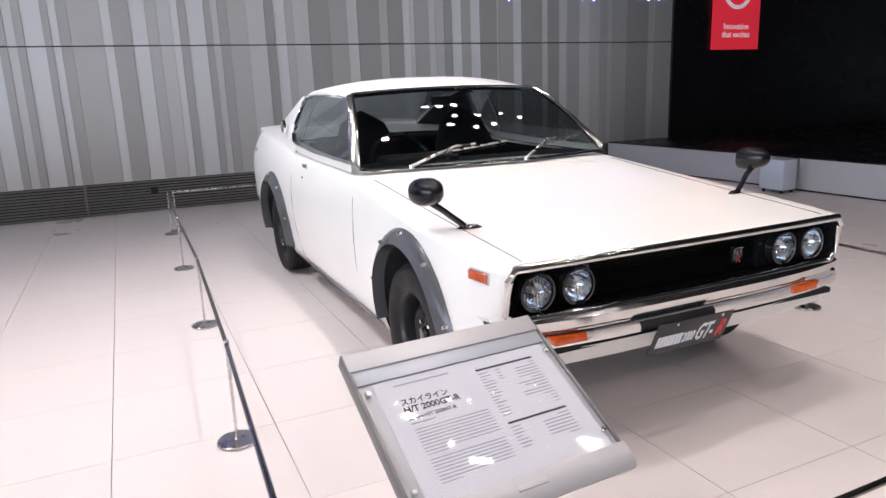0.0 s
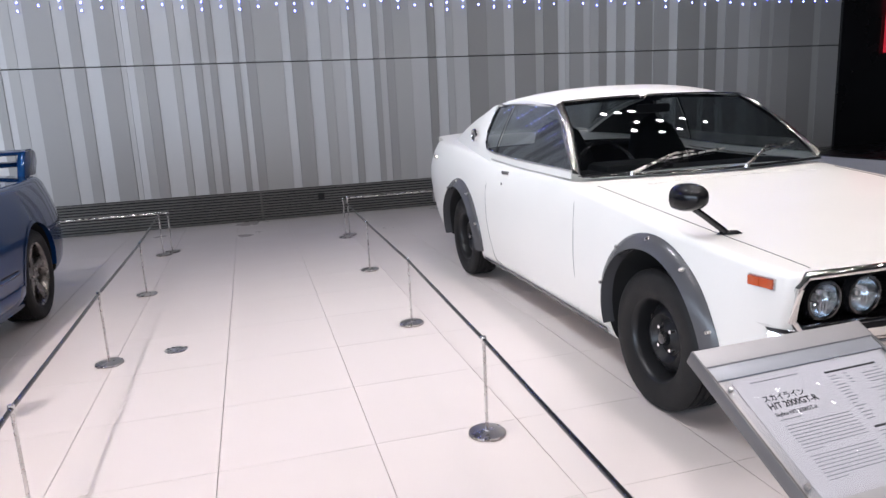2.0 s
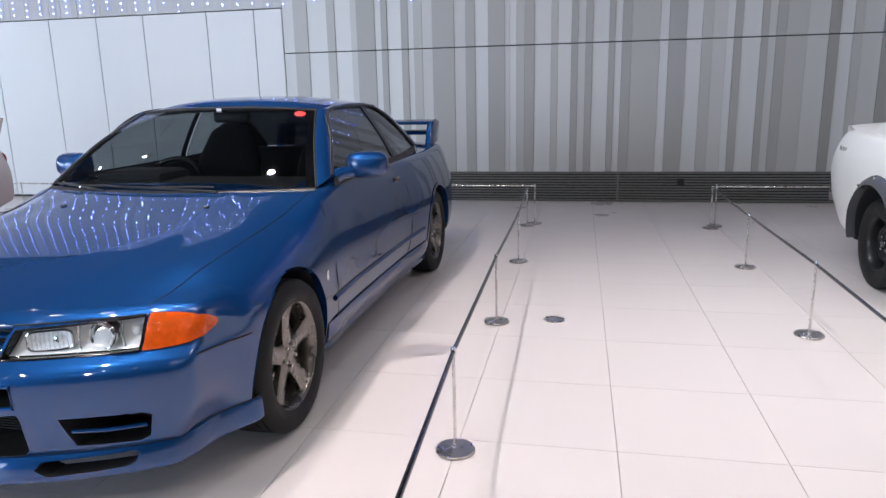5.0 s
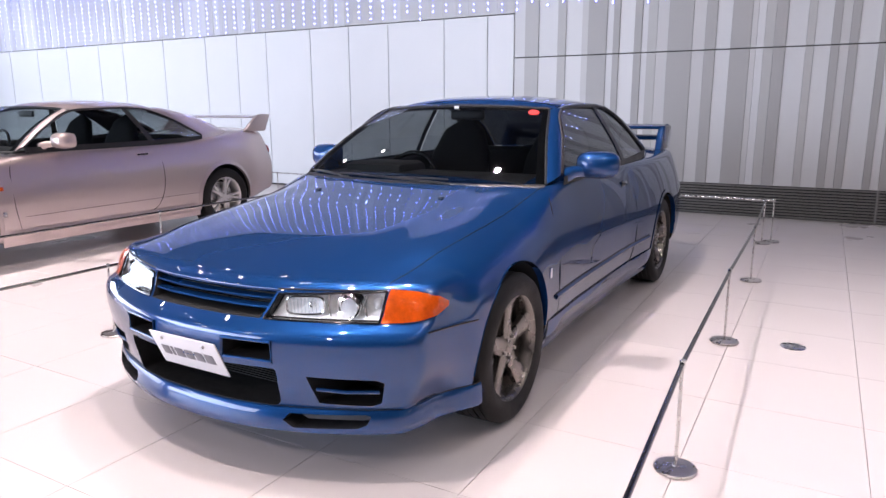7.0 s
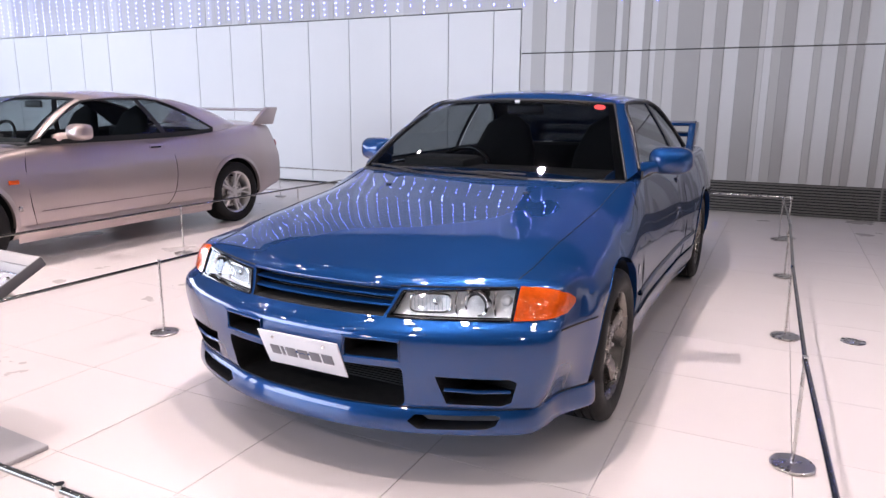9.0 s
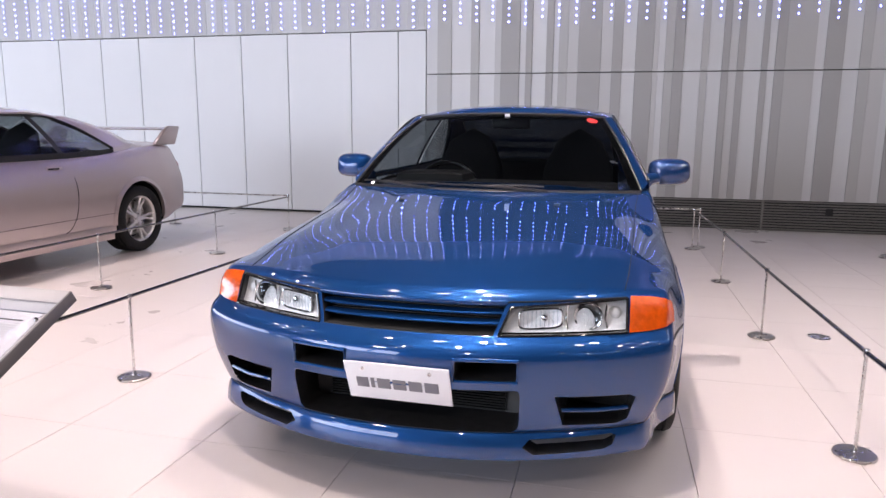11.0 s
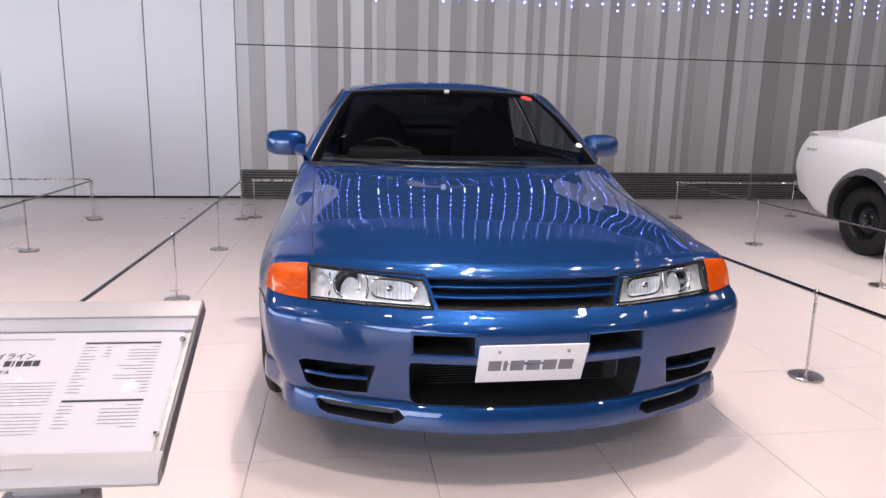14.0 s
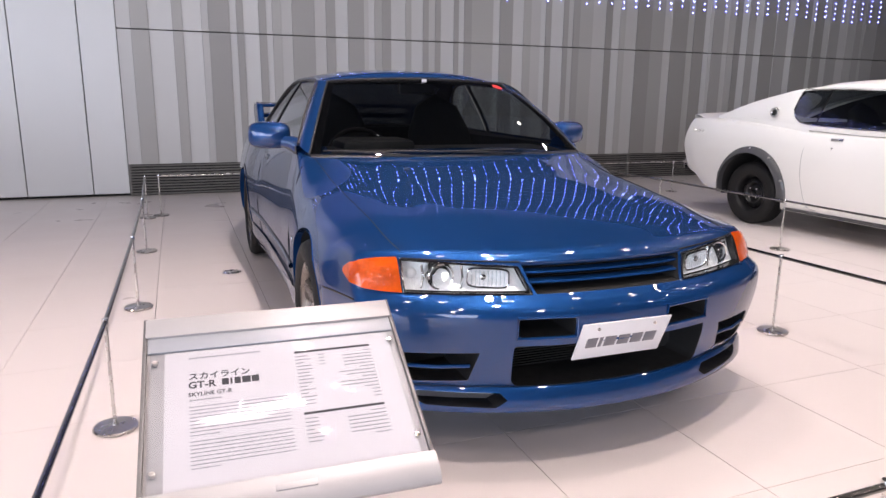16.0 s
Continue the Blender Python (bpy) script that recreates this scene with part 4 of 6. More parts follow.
# ---- the blue coupe ----
def blue_car(cx, y0):
    car = thing("blue_coupe", (cx, y0, 0), "metallic blue two-door sports coupe with amber indicators and dark alloy wheels", "car")
    car.rotation_euler = (0, 0, radians(-0.6))
    L = 4.54
    B = Body(
        L,
        top=curve((0.14, 0.692), (0.3, 0.724), (0.5, 0.757), (0.8, 0.803), (1.1, 0.849), (1.35, 0.895), (1.5, 0.922), (1.75, 0.948), (2.0, 0.95), (3.3, 0.943), (3.75, 0.955), (4.2, 0.965), (4.42, 0.955), (4.54, 0.93)),
        bottom=curve((0, 0.262), (0.5, 0.262), (0.62, 0.20), (1.4, 0.19), (3.0, 0.2), (3.9, 0.25), (4.54, 0.31)),
        width=curve((0, 0.808), (0.25, 0.838), (0.6, 0.868), (0.95, 0.878), (1.35, 0.86), (1.8, 0.848), (2.6, 0.855), (3.1, 0.88), (3.5, 0.893), (3.95, 0.885), (4.3, 0.86), (4.54, 0.81)),
        side=curve((0.15, 0.93), (0.22, 0.965), (0.34, 0.99), (0.45, 1.0), (0.56, 1.0), (0.66, 0.985), (0.75, 0.962), (0.83, 0.935), (0.9, 0.905), (0.97, 0.87)),
        crown=curve((0, 0.022), (0.4, 0.03), (1.2, 0.038), (1.7, 0.03), (3.4, 0.03), (4.54, 0.035)),
        bow_f=curve((0, 0), (0.15, 0.006), (0.3, 0.03), (0.5, 0.09), (0.67, 0.165), (0.8, 0.25), (0.88, 0.33)),
        rake_f=curve((0.25, 0.036), (0.31, 0.026), (0.38, 0.012), (0.49, 0.0), (0.525, 0.003), (0.55, 0.02), (0.566, 0.055), (0.58, 0.07), (0.66, 0.115), (0.7, 0.15)),
        bow_r=curve((0, 0), (0.5, 0.04), (0.88, 0.16)),
        rake_r=curve((0.25, 0.06), (0.4, 0.01), (0.6, 0.0), (0.75, 0.04), (0.95, 0.09)),
        r=0.026, slide=True, shoulder=curve((0, 0.008), (0.25, 0.03), (0.55, 0.055), (1.1, 0.06), (1.4, 0.02), (1.55, 0.0), (4.5, 0.0)), tuck=curve((0.25, 0.066), (0.32, 0.034), (0.40, 0.012), (0.5, 0.0)), bulge=0.0032)
    cut = []
    FW, RW, WZ, WR = 0.905, 3.53, 0.308, 0.348
    for s in (-1, 1):
        for v in (FW, RW):
            bm = lathe([(0, s * 0.52), (WR, s * 0.52), (WR, s * 1.1), (0, s * 1.1)], 64, "x", at=(0, v, WZ + 0.01))
            cut.append((bm, DARKM))
    cut.append((prism([(-0.305, 0.655), (0.305, 0.655), (0.275, 0.572), (-0.275, 0.572)], -0.05, 0.30), DARKM))
    cut.append((prism([(-0.362, 0.420), (0.362, 0.420), (0.366, 0.395), (0.360, 0.292), (0.345, 0.277), (-0.345, 0.277), (-0.360, 0.292), (-0.366, 0.395)], -0.05, 0.22, bevel=0.008), PLASTIC))
    cut.append((boxes((-0.62, 0.62, 1.50, 3.45, 0.45, 1.2)), CABIN))
    for s in (-1, 1):
        cut.append((boxes((min(s * 0.175, s * 0.355), max(s * 0.175, s * 0.355), -0.05, 0.2, 0.450, 0.509), bevel=0.008), PLASTIC))
        cut.append((prism([(s * 0.465, 0.398), (s * 0.68, 0.393), (s * 0.702, 0.381), (s * 0.68, 0.304), (s * 0.65, 0.290), (s * 0.49, 0.298)], -0.1, 0.34), PLASTIC))
        cut.append((prism([(s * 0.318, 0.653), (s * 0.665, 0.672), (s * 0.667, 0.572), (s * 0.288, 0.570)], -0.1, 0.36), GLOSSB))
    me = carve(B.mesh(), BLUE, cut)
    body = new("body", me)
    body.parent = car

    # grille bars, headlamps, indicators
    for z, o in ((0.632, 0.012), (0.603, 0.004)):
        def bar(i, j, z=z, o=o):
            u = -0.30 + 0.6 * i
            p = B.front(u, z)
            h = (0, -0.004, -0.009, -0.012, -0.008, 0)[round(j * 5)]
            d = (0.03, 0.004, 0.0, 0.004, 0.03, 0.03)[round(j * 5)]
            return Vector((u, p.y + d + 0.008, z + h + 0.006))
        part("grille_bar", outward(patch(bar, 24, 5), (0, 0.5, z)), BLUE, car)

    def lip(i, j):
        u = -0.31 + 0.62 * i
        p = B.front(u, 0.662)
        a = math.pi * j
        return Vector((u, p.y - 0.002 - 0.010 * math.sin(a) + 0.01 * j, 0.660 + 0.010 * math.cos(a)))
    part("hood_lip", outward(patch(lip, 24, 6), (0, 0.6, 0.66)), BLUE, car)
    for s in (-1, 1):
        lampq = [(0.32, 0.650), (0.664, 0.669), (0.666, 0.575), (0.291, 0.573)]

        def quad(i, j, lift, shrink=0.0, q=lampq, s=s):
            top = Vector((*q[0], 0)).lerp(Vector((*q[1], 0)), shrink + (1 - 2 * shrink) * i)
            bot = Vector((*q[3], 0)).lerp(Vector((*q[2], 0)), shrink + (1 - 2 * shrink) * i)
            w = top.lerp(bot, shrink + (1 - 2 * shrink) * j)
            return B.front(s * w.x, w.y, lift)
        lamp_o = part("headlamp", outward(patch(lambda i, j: quad(i, j, -0.036) + Vector((0, 0.014 * math.sin(3 * math.pi * i) ** 2 * math.sin(math.pi * j), 0)), 36, 10), (0, 2, 0.6)), REFL, car, "headlamp with clear lens")
        # projector in a chrome ring, fluted main beam in a rounded frame, plain side lamp
        c = B.front(s * 0.548, 0.618)
        y = c.y + 0.016
        part("projector_ring", lathe([(0.035, 0.034), (0.036, 0.006), (0.038, 0.0), (0.042, -0.002), (0.045, 0.002), (0.046, 0.012), (0.047, 0.04)], 40, "y", at=(c.x, y, c.z)), CHROME, lamp_o, "chrome projector ring")
        part("projector_eye", lathe([(0, 0.03), (0.02, 0.028), (0.034, 0.018), (0.036, 0.01)], 32, "y", at=(c.x, y, c.z)), GLOSSB, lamp_o)
        part("projector_lens", lathe([(0, -0.010), (0.014, -0.008), (0.026, -0.001), (0.035, 0.012)], 32, "y", at=(c.x, y, c.z)), CLEAR, lamp_o, "round projector lens")
        c = B.front(s * 0.408, 0.615)
        y = c.y + 0.018

        def at_beam(a, k=1.0, d=0.0, c=c, s=s):
            ca, sa = math.cos(a), math.sin(a)
            x = math.copysign(abs(ca) ** 0.45, ca) * 0.064 * k
            z = math.copysign(abs(sa) ** 0.45, sa) * 0.031 * k
            return Vector((c.x + x, B.front(c.x + x, c.z).y + 0.016 + d, c.z + z + s * x * 0.05))
        part("beam_frame", tube([at_beam(2 * math.pi * k / 48) for k in range(49)], 0.0035, 8, caps=False), CHROME, lamp_o, "rounded chrome beam frame")
        part("beam_bowl", outward(patch(lambda i, j: at_beam(2 * math.pi * i, 1 - j * 0.98, 0.026 * math.sin(j * math.pi / 2)), 40, 8), (c.x, y - 0.3, c.z)), REFL, lamp_o, "bright beam bowl")
        for k in range(9):
            x = c.x + (k - 4) * 0.0125
            part("beam_flute", tube([(x, B.front(x, c.z).y + 0.017, c.z - 0.026), (x, B.front(x, c.z).y + 0.014, c.z), (x, B.front(x, c.z).y + 0.017, c.z + 0.026)], 0.0024, 6), CLEAR, lamp_o)
        part("main_beam_bulb", lathe([(0, -0.006), (0.010, 0.0), (0.013, 0.02)], 20, "y", at=(c.x + s * 0.01, y + 0.012, c.z)), CHROME, lamp_o)
        c = B.front(s * 0.628, 0.622)
        part("side_lamp", lathe([(0, -0.006), (0.012, -0.003), (0.018, 0.004), (0.019, 0.02)], 24, "y", at=(c.x, c.y + 0.034, c.z)), REFL, lamp_o)
        for u in (0.483, 0.600):
            c = B.front(s * u, 0.62)
            part("divider", tube([(c.x + s * 0.006, c.y + 0.02, 0.580), (c.x, c.y + 0.018, 0.615), (c.x + s * 0.004, c.y + 0.022, 0.655)], 0.004, 8), CHROME, lamp_o)
        part("lens_cover", outward(patch(lambda i, j: quad(i, j, 0.002), 24, 6), (0, 2, 0.6)), CLEAR, lamp_o, "clear lens cover")
        edge = [quad(i / 16, 0, 0.003) for i in range(17)] + [quad(1, j / 6, 0.003) for j in range(7)] + [quad(1 - i / 16, 1, 0.003) for i in range(17)] + [quad(0, 1 - j / 6, 0.003) for j in range(7)]
        seam(edge, car, 0.004, "lamp_rim", GLOSSB)

        def amber(i, j, s=s):
            k, q = max(0.0, (i - 0.55) / 0.45), max(0.0, (i - 0.15) / 0.85)
            zt = 0.676 - 0.012 * i - 0.042 * q ** 2.2
            zb = 0.575 + 0.004 * i + 0.030 * q ** 2.4
            z = zt + (zb - zt) * j
            p = B.front(s * (0.672 + 0.108 * min(1.0, i / 0.55)), z)
            if k > 0:
                p = p.lerp(B.side(p.y + 0.10 * k, z, s), min(1.0, 2.5 * k))
            n = 0.005 + 0.005 * math.sin(math.pi * j) * math.sin(math.pi * min(1, i + 0.15))
            return p + Vector((s * n * (0.2 + 0.8 * min(1, i / 0.55)), -n * (1 - 0.7 * k), 0))
        part("indicator", outward(patch(amber, 30, 10), (0, 2, 0.6)), AMBER, car, "amber indicator lens")
        # fins of the side inlets
        for z in (0.348,):
            c0, c1 = B.front(s * 0.485, z), B.front(s * 0.68, z)
            part("inlet_fin", tube([(c0.x, c0.y + 0.01, z), ((c0.x + c1.x) / 2, (c0.y + c1.y) / 2 - 0.006, z - 0.001), (c1.x, c1.y + 0.004, z - 0.002)], 0.0065, 8), BLUE, car)
        # frames of the two bumper ducts
        pts = [B.front(s * u, z, 0.003) for u, z in ((0.17, 0.445), (0.36, 0.445), (0.36, 0.514), (0.17, 0.514), (0.17, 0.445))]
        part("duct_frame", tube(pts, 0.006, 8), BLUE, car)
    # mesh behind the grille and the intake
    part("grille_mesh", boxes(*[(-0.28, 0.28, 0.17, 0.176, 0.578 + k * 0.008, 0.581 + k * 0.008) for k in range(9)]), PLASTIC, car)
    for k in range(14):
        part("intercooler_fin", boxes((-0.30, 0.30, 0.20, 0.21, 0.288 + k * 0.009, 0.293 + k * 0.009)), DARKM, car, smooth=False)
    # plate with plain bars for its lettering
    pl = part("number_plate", boxes((-0.166, 0.166, 0.0, 0.006, -0.150, 0.0), bevel=0.003), PLATE_W, car, "white show plate with grey lettering bars")
    pl.matrix_local = Matrix.Translation((0, -0.022, 0.490)) @ Matrix.Rotation(radians(24), 4, "X")
    bars = [(-0.133, -0.094), (-0.087, -0.075), (-0.066, -0.024), (-0.016, 0.026), (0.034, 0.076), (0.084, 0.128)]
    grey = mat("plate_grey", (0.16, 0.16, 0.18), 0.4)
    for a, b in bars:
        part("plate_bar", boxes((a, b, -0.002, 0.001, -0.100, -0.060), bevel=0.001), grey, pl)
    for u in (-0.105, 0.105):
        part("plate_bolt", lathe([(0, -0.006), (0.005, -0.005), (0.006, 0)], 12, "y", at=(u, 0, -0.022)), STEEL, pl)

    # panel gaps
    for s in (-1, 1):
        seam(top_line(B, ((0.655, 0.31), (0.67, 0.5), (0.688, 0.9), (0.70, 1.3), (0.715, 1.5)), s, 0.0006), car, 0.0017)
        seam([B.front(s * (0.30 + 0.36 * i / 20), 0.664 + 0.008 * i / 20, 0.001) for i in range(21)], car, 0.003)
        door = [(1.42, 0.30), (1.40, 0.55), (1.41, 0.8), (1.44, 0.885)]
        seam(smooth_line([B.side(v, z, s, 0.0006) for v, z in door], 24), car)
        door = [(2.78, 0.90), (2.80, 0.7), (2.79, 0.5), (2.74, 0.36), (2.66, 0.30)]
        seam(smooth_line([B.side(v, z, s, 0.0006) for v, z in door], 30), car)
        seam([B.side(1.42 + 1.24 * i / 30, 0.30, s, 0.0006) for i in range(31)], car)
        seam([B.side(0.30 + (FW - WR - 0.30) * i / 12, 0.545 - 0.02 * i / 12, s, 0.0006) for i in range(13)], car, 0.003)
        # side moulding, skirt and lips
        def mould(i, j, s=s):
            p = B.side(1.36 + 1.72 * i, 0.425 - 0.028 * j, s)
            o = 0.012 * math.sin(math.pi * j) ** 0.5
            return p + Vector((s * o, 0, 0))
        part("side_moulding", outward(patch(mould, 30, 6)), BLUE, car)
        seam([B.side(1.36 + 1.72 * i / 20, 0.428, s, 0.001) for i in range(21)], car, 0.003)

        def skirt(i, j, s=s):
            v = 1.28 + 1.9 * i
            z = 0.315 - 0.14 * j
            p = B.side(v, max(z, 0.2), s)
            o = 0.022 * math.sin(math.pi * min(1, 0.12 + j * 0.75)) * min(1, i * 12 + 0.3, (1 - i) * 12 + 0.3)
            return Vector((p.x + s * o, v, z))
        part("side_skirt", outward(patch(skirt, 40, 8)), BLUE, car, "body-coloured side skirt")
        for v in (FW, RW):
            if v == RW:
                part("arch_lip", outward(arch_lip(B, v, WZ + 0.01, WR - 0.004, -2, 182, s, 0.022, 0.004), (0, v, WZ)), BLUE, car)
            part("arch_edge", arch_flange(B, v, WZ + 0.01, WR - 0.004, -2, 182, s, 0.001 if v == FW else 0.004, 0.03), BLUE, car)
        wheel(car, s * (0.872 - 0.112), FW, WZ, 0.308, 0.221, 0.225, s, "five", GUN)
        wheel(car, s * (0.872 - 0.112), RW, WZ, 0.308, 0.221, 0.225, s, "five", GUN)
        # badge and key hole
        p = B.side(1.27, 0.545, s, 0.002)
        part("wing_badge", boxes((p.x - 0.002, p.x + 0.002, p.y - 0.012, p.y + 0.012, p.z - 0.022, p.z + 0.022), bevel=0.001), CHROME, car, "small chrome badge")
        p = B.side(2.66, 0.81, s, 0.0)
        part("door_handle", boxes((p.x - 0.006, p.x + 0.006, p.y - 0.085, p.y + 0.035, p.z - 0.016, p.z + 0.016), bevel=0.005), GLOSSB, car, "flush dark door handle")
    # lip spoiler wrapped round the foot of the bumper, open to ducts at its outer ends
    def rim_at(a, b):
        c = 0.05
        for _ in range(8):
            c = min(max(c + (0.272 - B.at(a, b, c).z) / 0.5, 0), 1)
        return B.at(a, b, c)
    path = [rim_at(0.016 + 0.112 * (1 - k / 10), -1) for k in range(11)]
    path += [rim_at(0, -0.97 + 1.94 * k / 60) for k in range(61)]
    path += [rim_at(0.016 + 0.112 * k / 10, 1) for k in range(11)]
    bm = bmesh.new()
    rings = []
    for k, p in enumerate(path):
        d = path[min(k + 1, len(path) - 1)] - path[max(k - 1, 0)]
        n = Vector((d.y, -d.x, 0)).normalized()
        e = min(1.0, abs(p.x) / 0.86)
        o = 1.0 - 0.7 * e ** 4
        rise = -0.006 * e ** 6
        prof = ((-0.05, 0.272), (0.002, 0.276), (0.010, 0.273), (0.016, 0.264), (0.022, 0.246), (0.027, 0.220), (0.028, 0.202), (0.024, 0.194), (0.012, 0.191), (-0.05, 0.193))
        rings.append([bm.verts.new((p.x + n.x * q * o, p.y + n.y * q * o, z + rise)) for q, z in prof])
    m = len(rings[0])
    for r0, r1 in zip(rings, rings[1:]):
        for i in range(m):
            bm.faces.new((r0[i], r0[(i + 1) % m], r1[(i + 1) % m], r1[i]))
    bm.faces.new(rings[0][::-1])
    bm.faces.new(rings[-1])
    bmesh.ops.recalc_face_normals(bm, faces=bm.faces[:])
    ducts = []
    for s in (-1, 1):
        ducts.append((prism([(s * 0.375, 0.235), (s * 0.395, 0.258), (s * 0.635, 0.261), (s * 0.65, 0.254), (s * 0.64, 0.228), (s * 0.615, 0.217), (s * 0.41, 0.212)], -0.1, 0.29), PLASTIC))
    lip_o = new("lip_spoiler", carve(bm, BLUE, ducts))
    lip_o.parent = car
    lip_o["label"] = "body-coloured lip spoiler with two dark ducts"
    seam([p + Vector((0, -0.002, 0.002)) for p in path], car, 0.003)
    # tail lamps and wing
    for s in (-1, 1):
        for u in (0.45, 0.63):
            c = B.front(s * u, 0.74, 0.0, 1)
            part("tail_lamp", lathe([(0, 0.012), (0.05, 0.008), (0.066, 0.0), (0.066, -0.03)], 28, "y", at=(c.x, c.y, c.z)), TAILR, car, "round red tail lamp")
    # cabin
    C = Cabin(ws_bot=(0.728, 1.36, 0.17, 0.905, 0.0), ws_top=(0.525, 2.01, 0.07, 1.276, 0.02), roof_z=curve((0, 1.276), (0.12, 1.316), (0.45, 1.340), (0.8, 1.325), (1, 1.29)),
              roof_w=curve((0, 0.525), (0.3, 0.55), (0.7, 0.55), (1, 0.52)), rw_top=(0.52, 3.12, -0.04, 1.29, 0.02), rw_bot=(0.60, 3.86, -0.10, 0.955, 0.0),
              side=lambda v, z: (0.772 - 0.215 * max(0, (z - 0.90) / 0.385) ** 1.25) * (1 - 0.05 * max(0, v - 2.9) ** 1.3), roof_drop=0.048)
    part("roof", outward(patch(C.roof, 30, 36)), BLUE, car)
    cabin_parts(car, B, C, BLUE, TINT_B, TINT_D,
                door_bot=[(1.66, 0.922), (1.9, 0.926), (2.3, 0.93), (2.74, 0.936)], door_top=[(1.66, 0.945), (1.88, 1.10), (2.13, 1.255), (2.70, 1.272)],
                quarter_bot=[(2.80, 0.937), (3.0, 0.942), (3.22, 0.95), (3.40, 0.962)], quarter_top=[(2.76, 1.272), (2.95, 1.255), (3.14, 1.18), (3.40, 0.975)],
                trim=PLASTIC, rear_tint=TINT_R)
    seat(car, -0.36, 2.35, 0.52)
    seat(car, 0.36, 2.35, 0.52)
    part("rear_bench", boxes((-0.58, 0.58, 3.15, 3.35, 0.5, 0.98), bevel=0.06), CABIN, car)
    part("dashboard", boxes((-0.64, 0.64, 1.49, 1.9, 0.62, 0.918), (-0.55, -0.16, 1.62, 1.92, 0.85, 0.965), bevel=0.04), CABIN_D, car)
    steering(car, -0.36, 2.02, 0.825, 24)
    part("mirror_inside", boxes((-0.11, 0.11, 2.10, 2.13, 1.195, 1.255), bevel=0.012), PLASTIC, car, "inside mirror")
    p = C.windscreen(0.5, 0.965)
    part("inspection_sticker", boxes((-0.014, 0.014, p.y - 0.008, p.y - 0.005, p.z - 0.008, p.z + 0.01)), PLATE_W, car, "small white sticker", smooth=False)
    part("red_sticker", patch(lambda i, j: C.windscreen(0.90 + 0.055 * (0.5 + (i - 0.5) * math.sin(math.pi * (0.06 + 0.88 * j)) ** 0.5), 0.868 + 0.09 * j) + Vector((0, -0.003, 0.003)), 10, 10), STICK, car, "round red sticker")
    # wipers
    for a, b, c0, c1, hh in ((0.30, -0.12, -0.42, 0.28, 0.05), (-0.28, -0.58, -0.67, -0.2, 0.06)):
        g = lambda u, t, o=0.012: C.windscreen((u / 0.728 + 1) / 2, t) + Vector((0, -o, o))
        part("wiper_arm", tube([g(a, -0.03), g((a + b) / 2, -0.005), g(b, 0.012)], 0.005, 8), PLASTIC, car)
        part("wiper_blade", tube([g(c0 + (c1 - c0) * k / 10, 0.012 + 0.004 * math.sin(k)) for k in range(11)], 0.005, 6), PLASTIC, car)
    for s in (-1, 1):
        nz = B.top(s * 0.36, 1.17)
        part("washer_jet", boxes((nz.x - 0.012, nz.x + 0.012, nz.y - 0.01, nz.y + 0.01, nz.z - 0.003, nz.z + 0.007), bevel=0.002), PLASTIC, car)
    # door mirrors
    for s in (-1, 1):
        def shellf(i, j, s=s):
            a, t = 2 * math.pi * i, j
            e = math.sqrt(max(0.0, 1 - (1 - min(1, t / 0.6)) ** 2.4)) if t < 0.6 else 1 - 0.1 * ((t - 0.6) / 0.4) ** 2
            w, h = 0.110, 0.068
            x = math.copysign(abs(math.cos(a)) ** 0.62, math.cos(a)) * w * e
            z = math.copysign(abs(math.sin(a)) ** 0.62, math.sin(a)) * h * e
            return Vector((s * (0.885 + x * 0.95 - 0.02 * t), 1.79 + 0.14 * t + s * x * s * 0.25, 0.976 + z + 0.005 * t))
        part("door_mirror", outward(patch(shellf, 28, 16), (s * 0.885, 1.88, 0.976)), BLUE, car, "body-coloured door mirror")
        part("mirror_glass", boxes((s * 0.885 - 0.078, s * 0.885 + 0.078, 1.915, 1.92, 0.936, 1.021), bevel=0.004), CHROME, car)
        part("mirror_foot", tube([(s * 0.735, 1.74, 0.925), (s * 0.77, 1.77, 0.945), (s * 0.83, 1.84, 0.95)], [0.045, 0.034, 0.028], 10), BLUE, car)
    # rear wing on two stays
    for s in (-1, 1):
        part("wing_stay", prism([(4.10, 0.93), (4.38, 0.93), (4.46, 1.03), (4.455, 1.10), (4.42, 1.122), (4.22, 1.118), (4.16, 1.06)], s * 0.675 - 0.028, s * 0.675 + 0.028, "x", 0.014), BLUE, car)

    def wing(i, j):
        u = -0.68 + 1.36 * i
        a = 2 * math.pi * j
        return Vector((u, 4.33 + 0.115 * math.cos(a) + 0.015 * (1 - abs(2 * i - 1) ** 3), 1.108 + 0.019 * math.sin(a) + 0.01 * math.cos(a)))
    part("wing_blade", patch(wing, 20, 16), BLUE, car, "rear wing blade")
    part("wing_flap", outward(patch(lambda i, j: wing(i, j) + Vector((0, 0.02 + 0.4 * (4.33 - wing(i, j).y), -0.088)), 20, 16), (0, 4.35, 1.02)), BLUE, car, "lower flap of the rear wing")
    return car


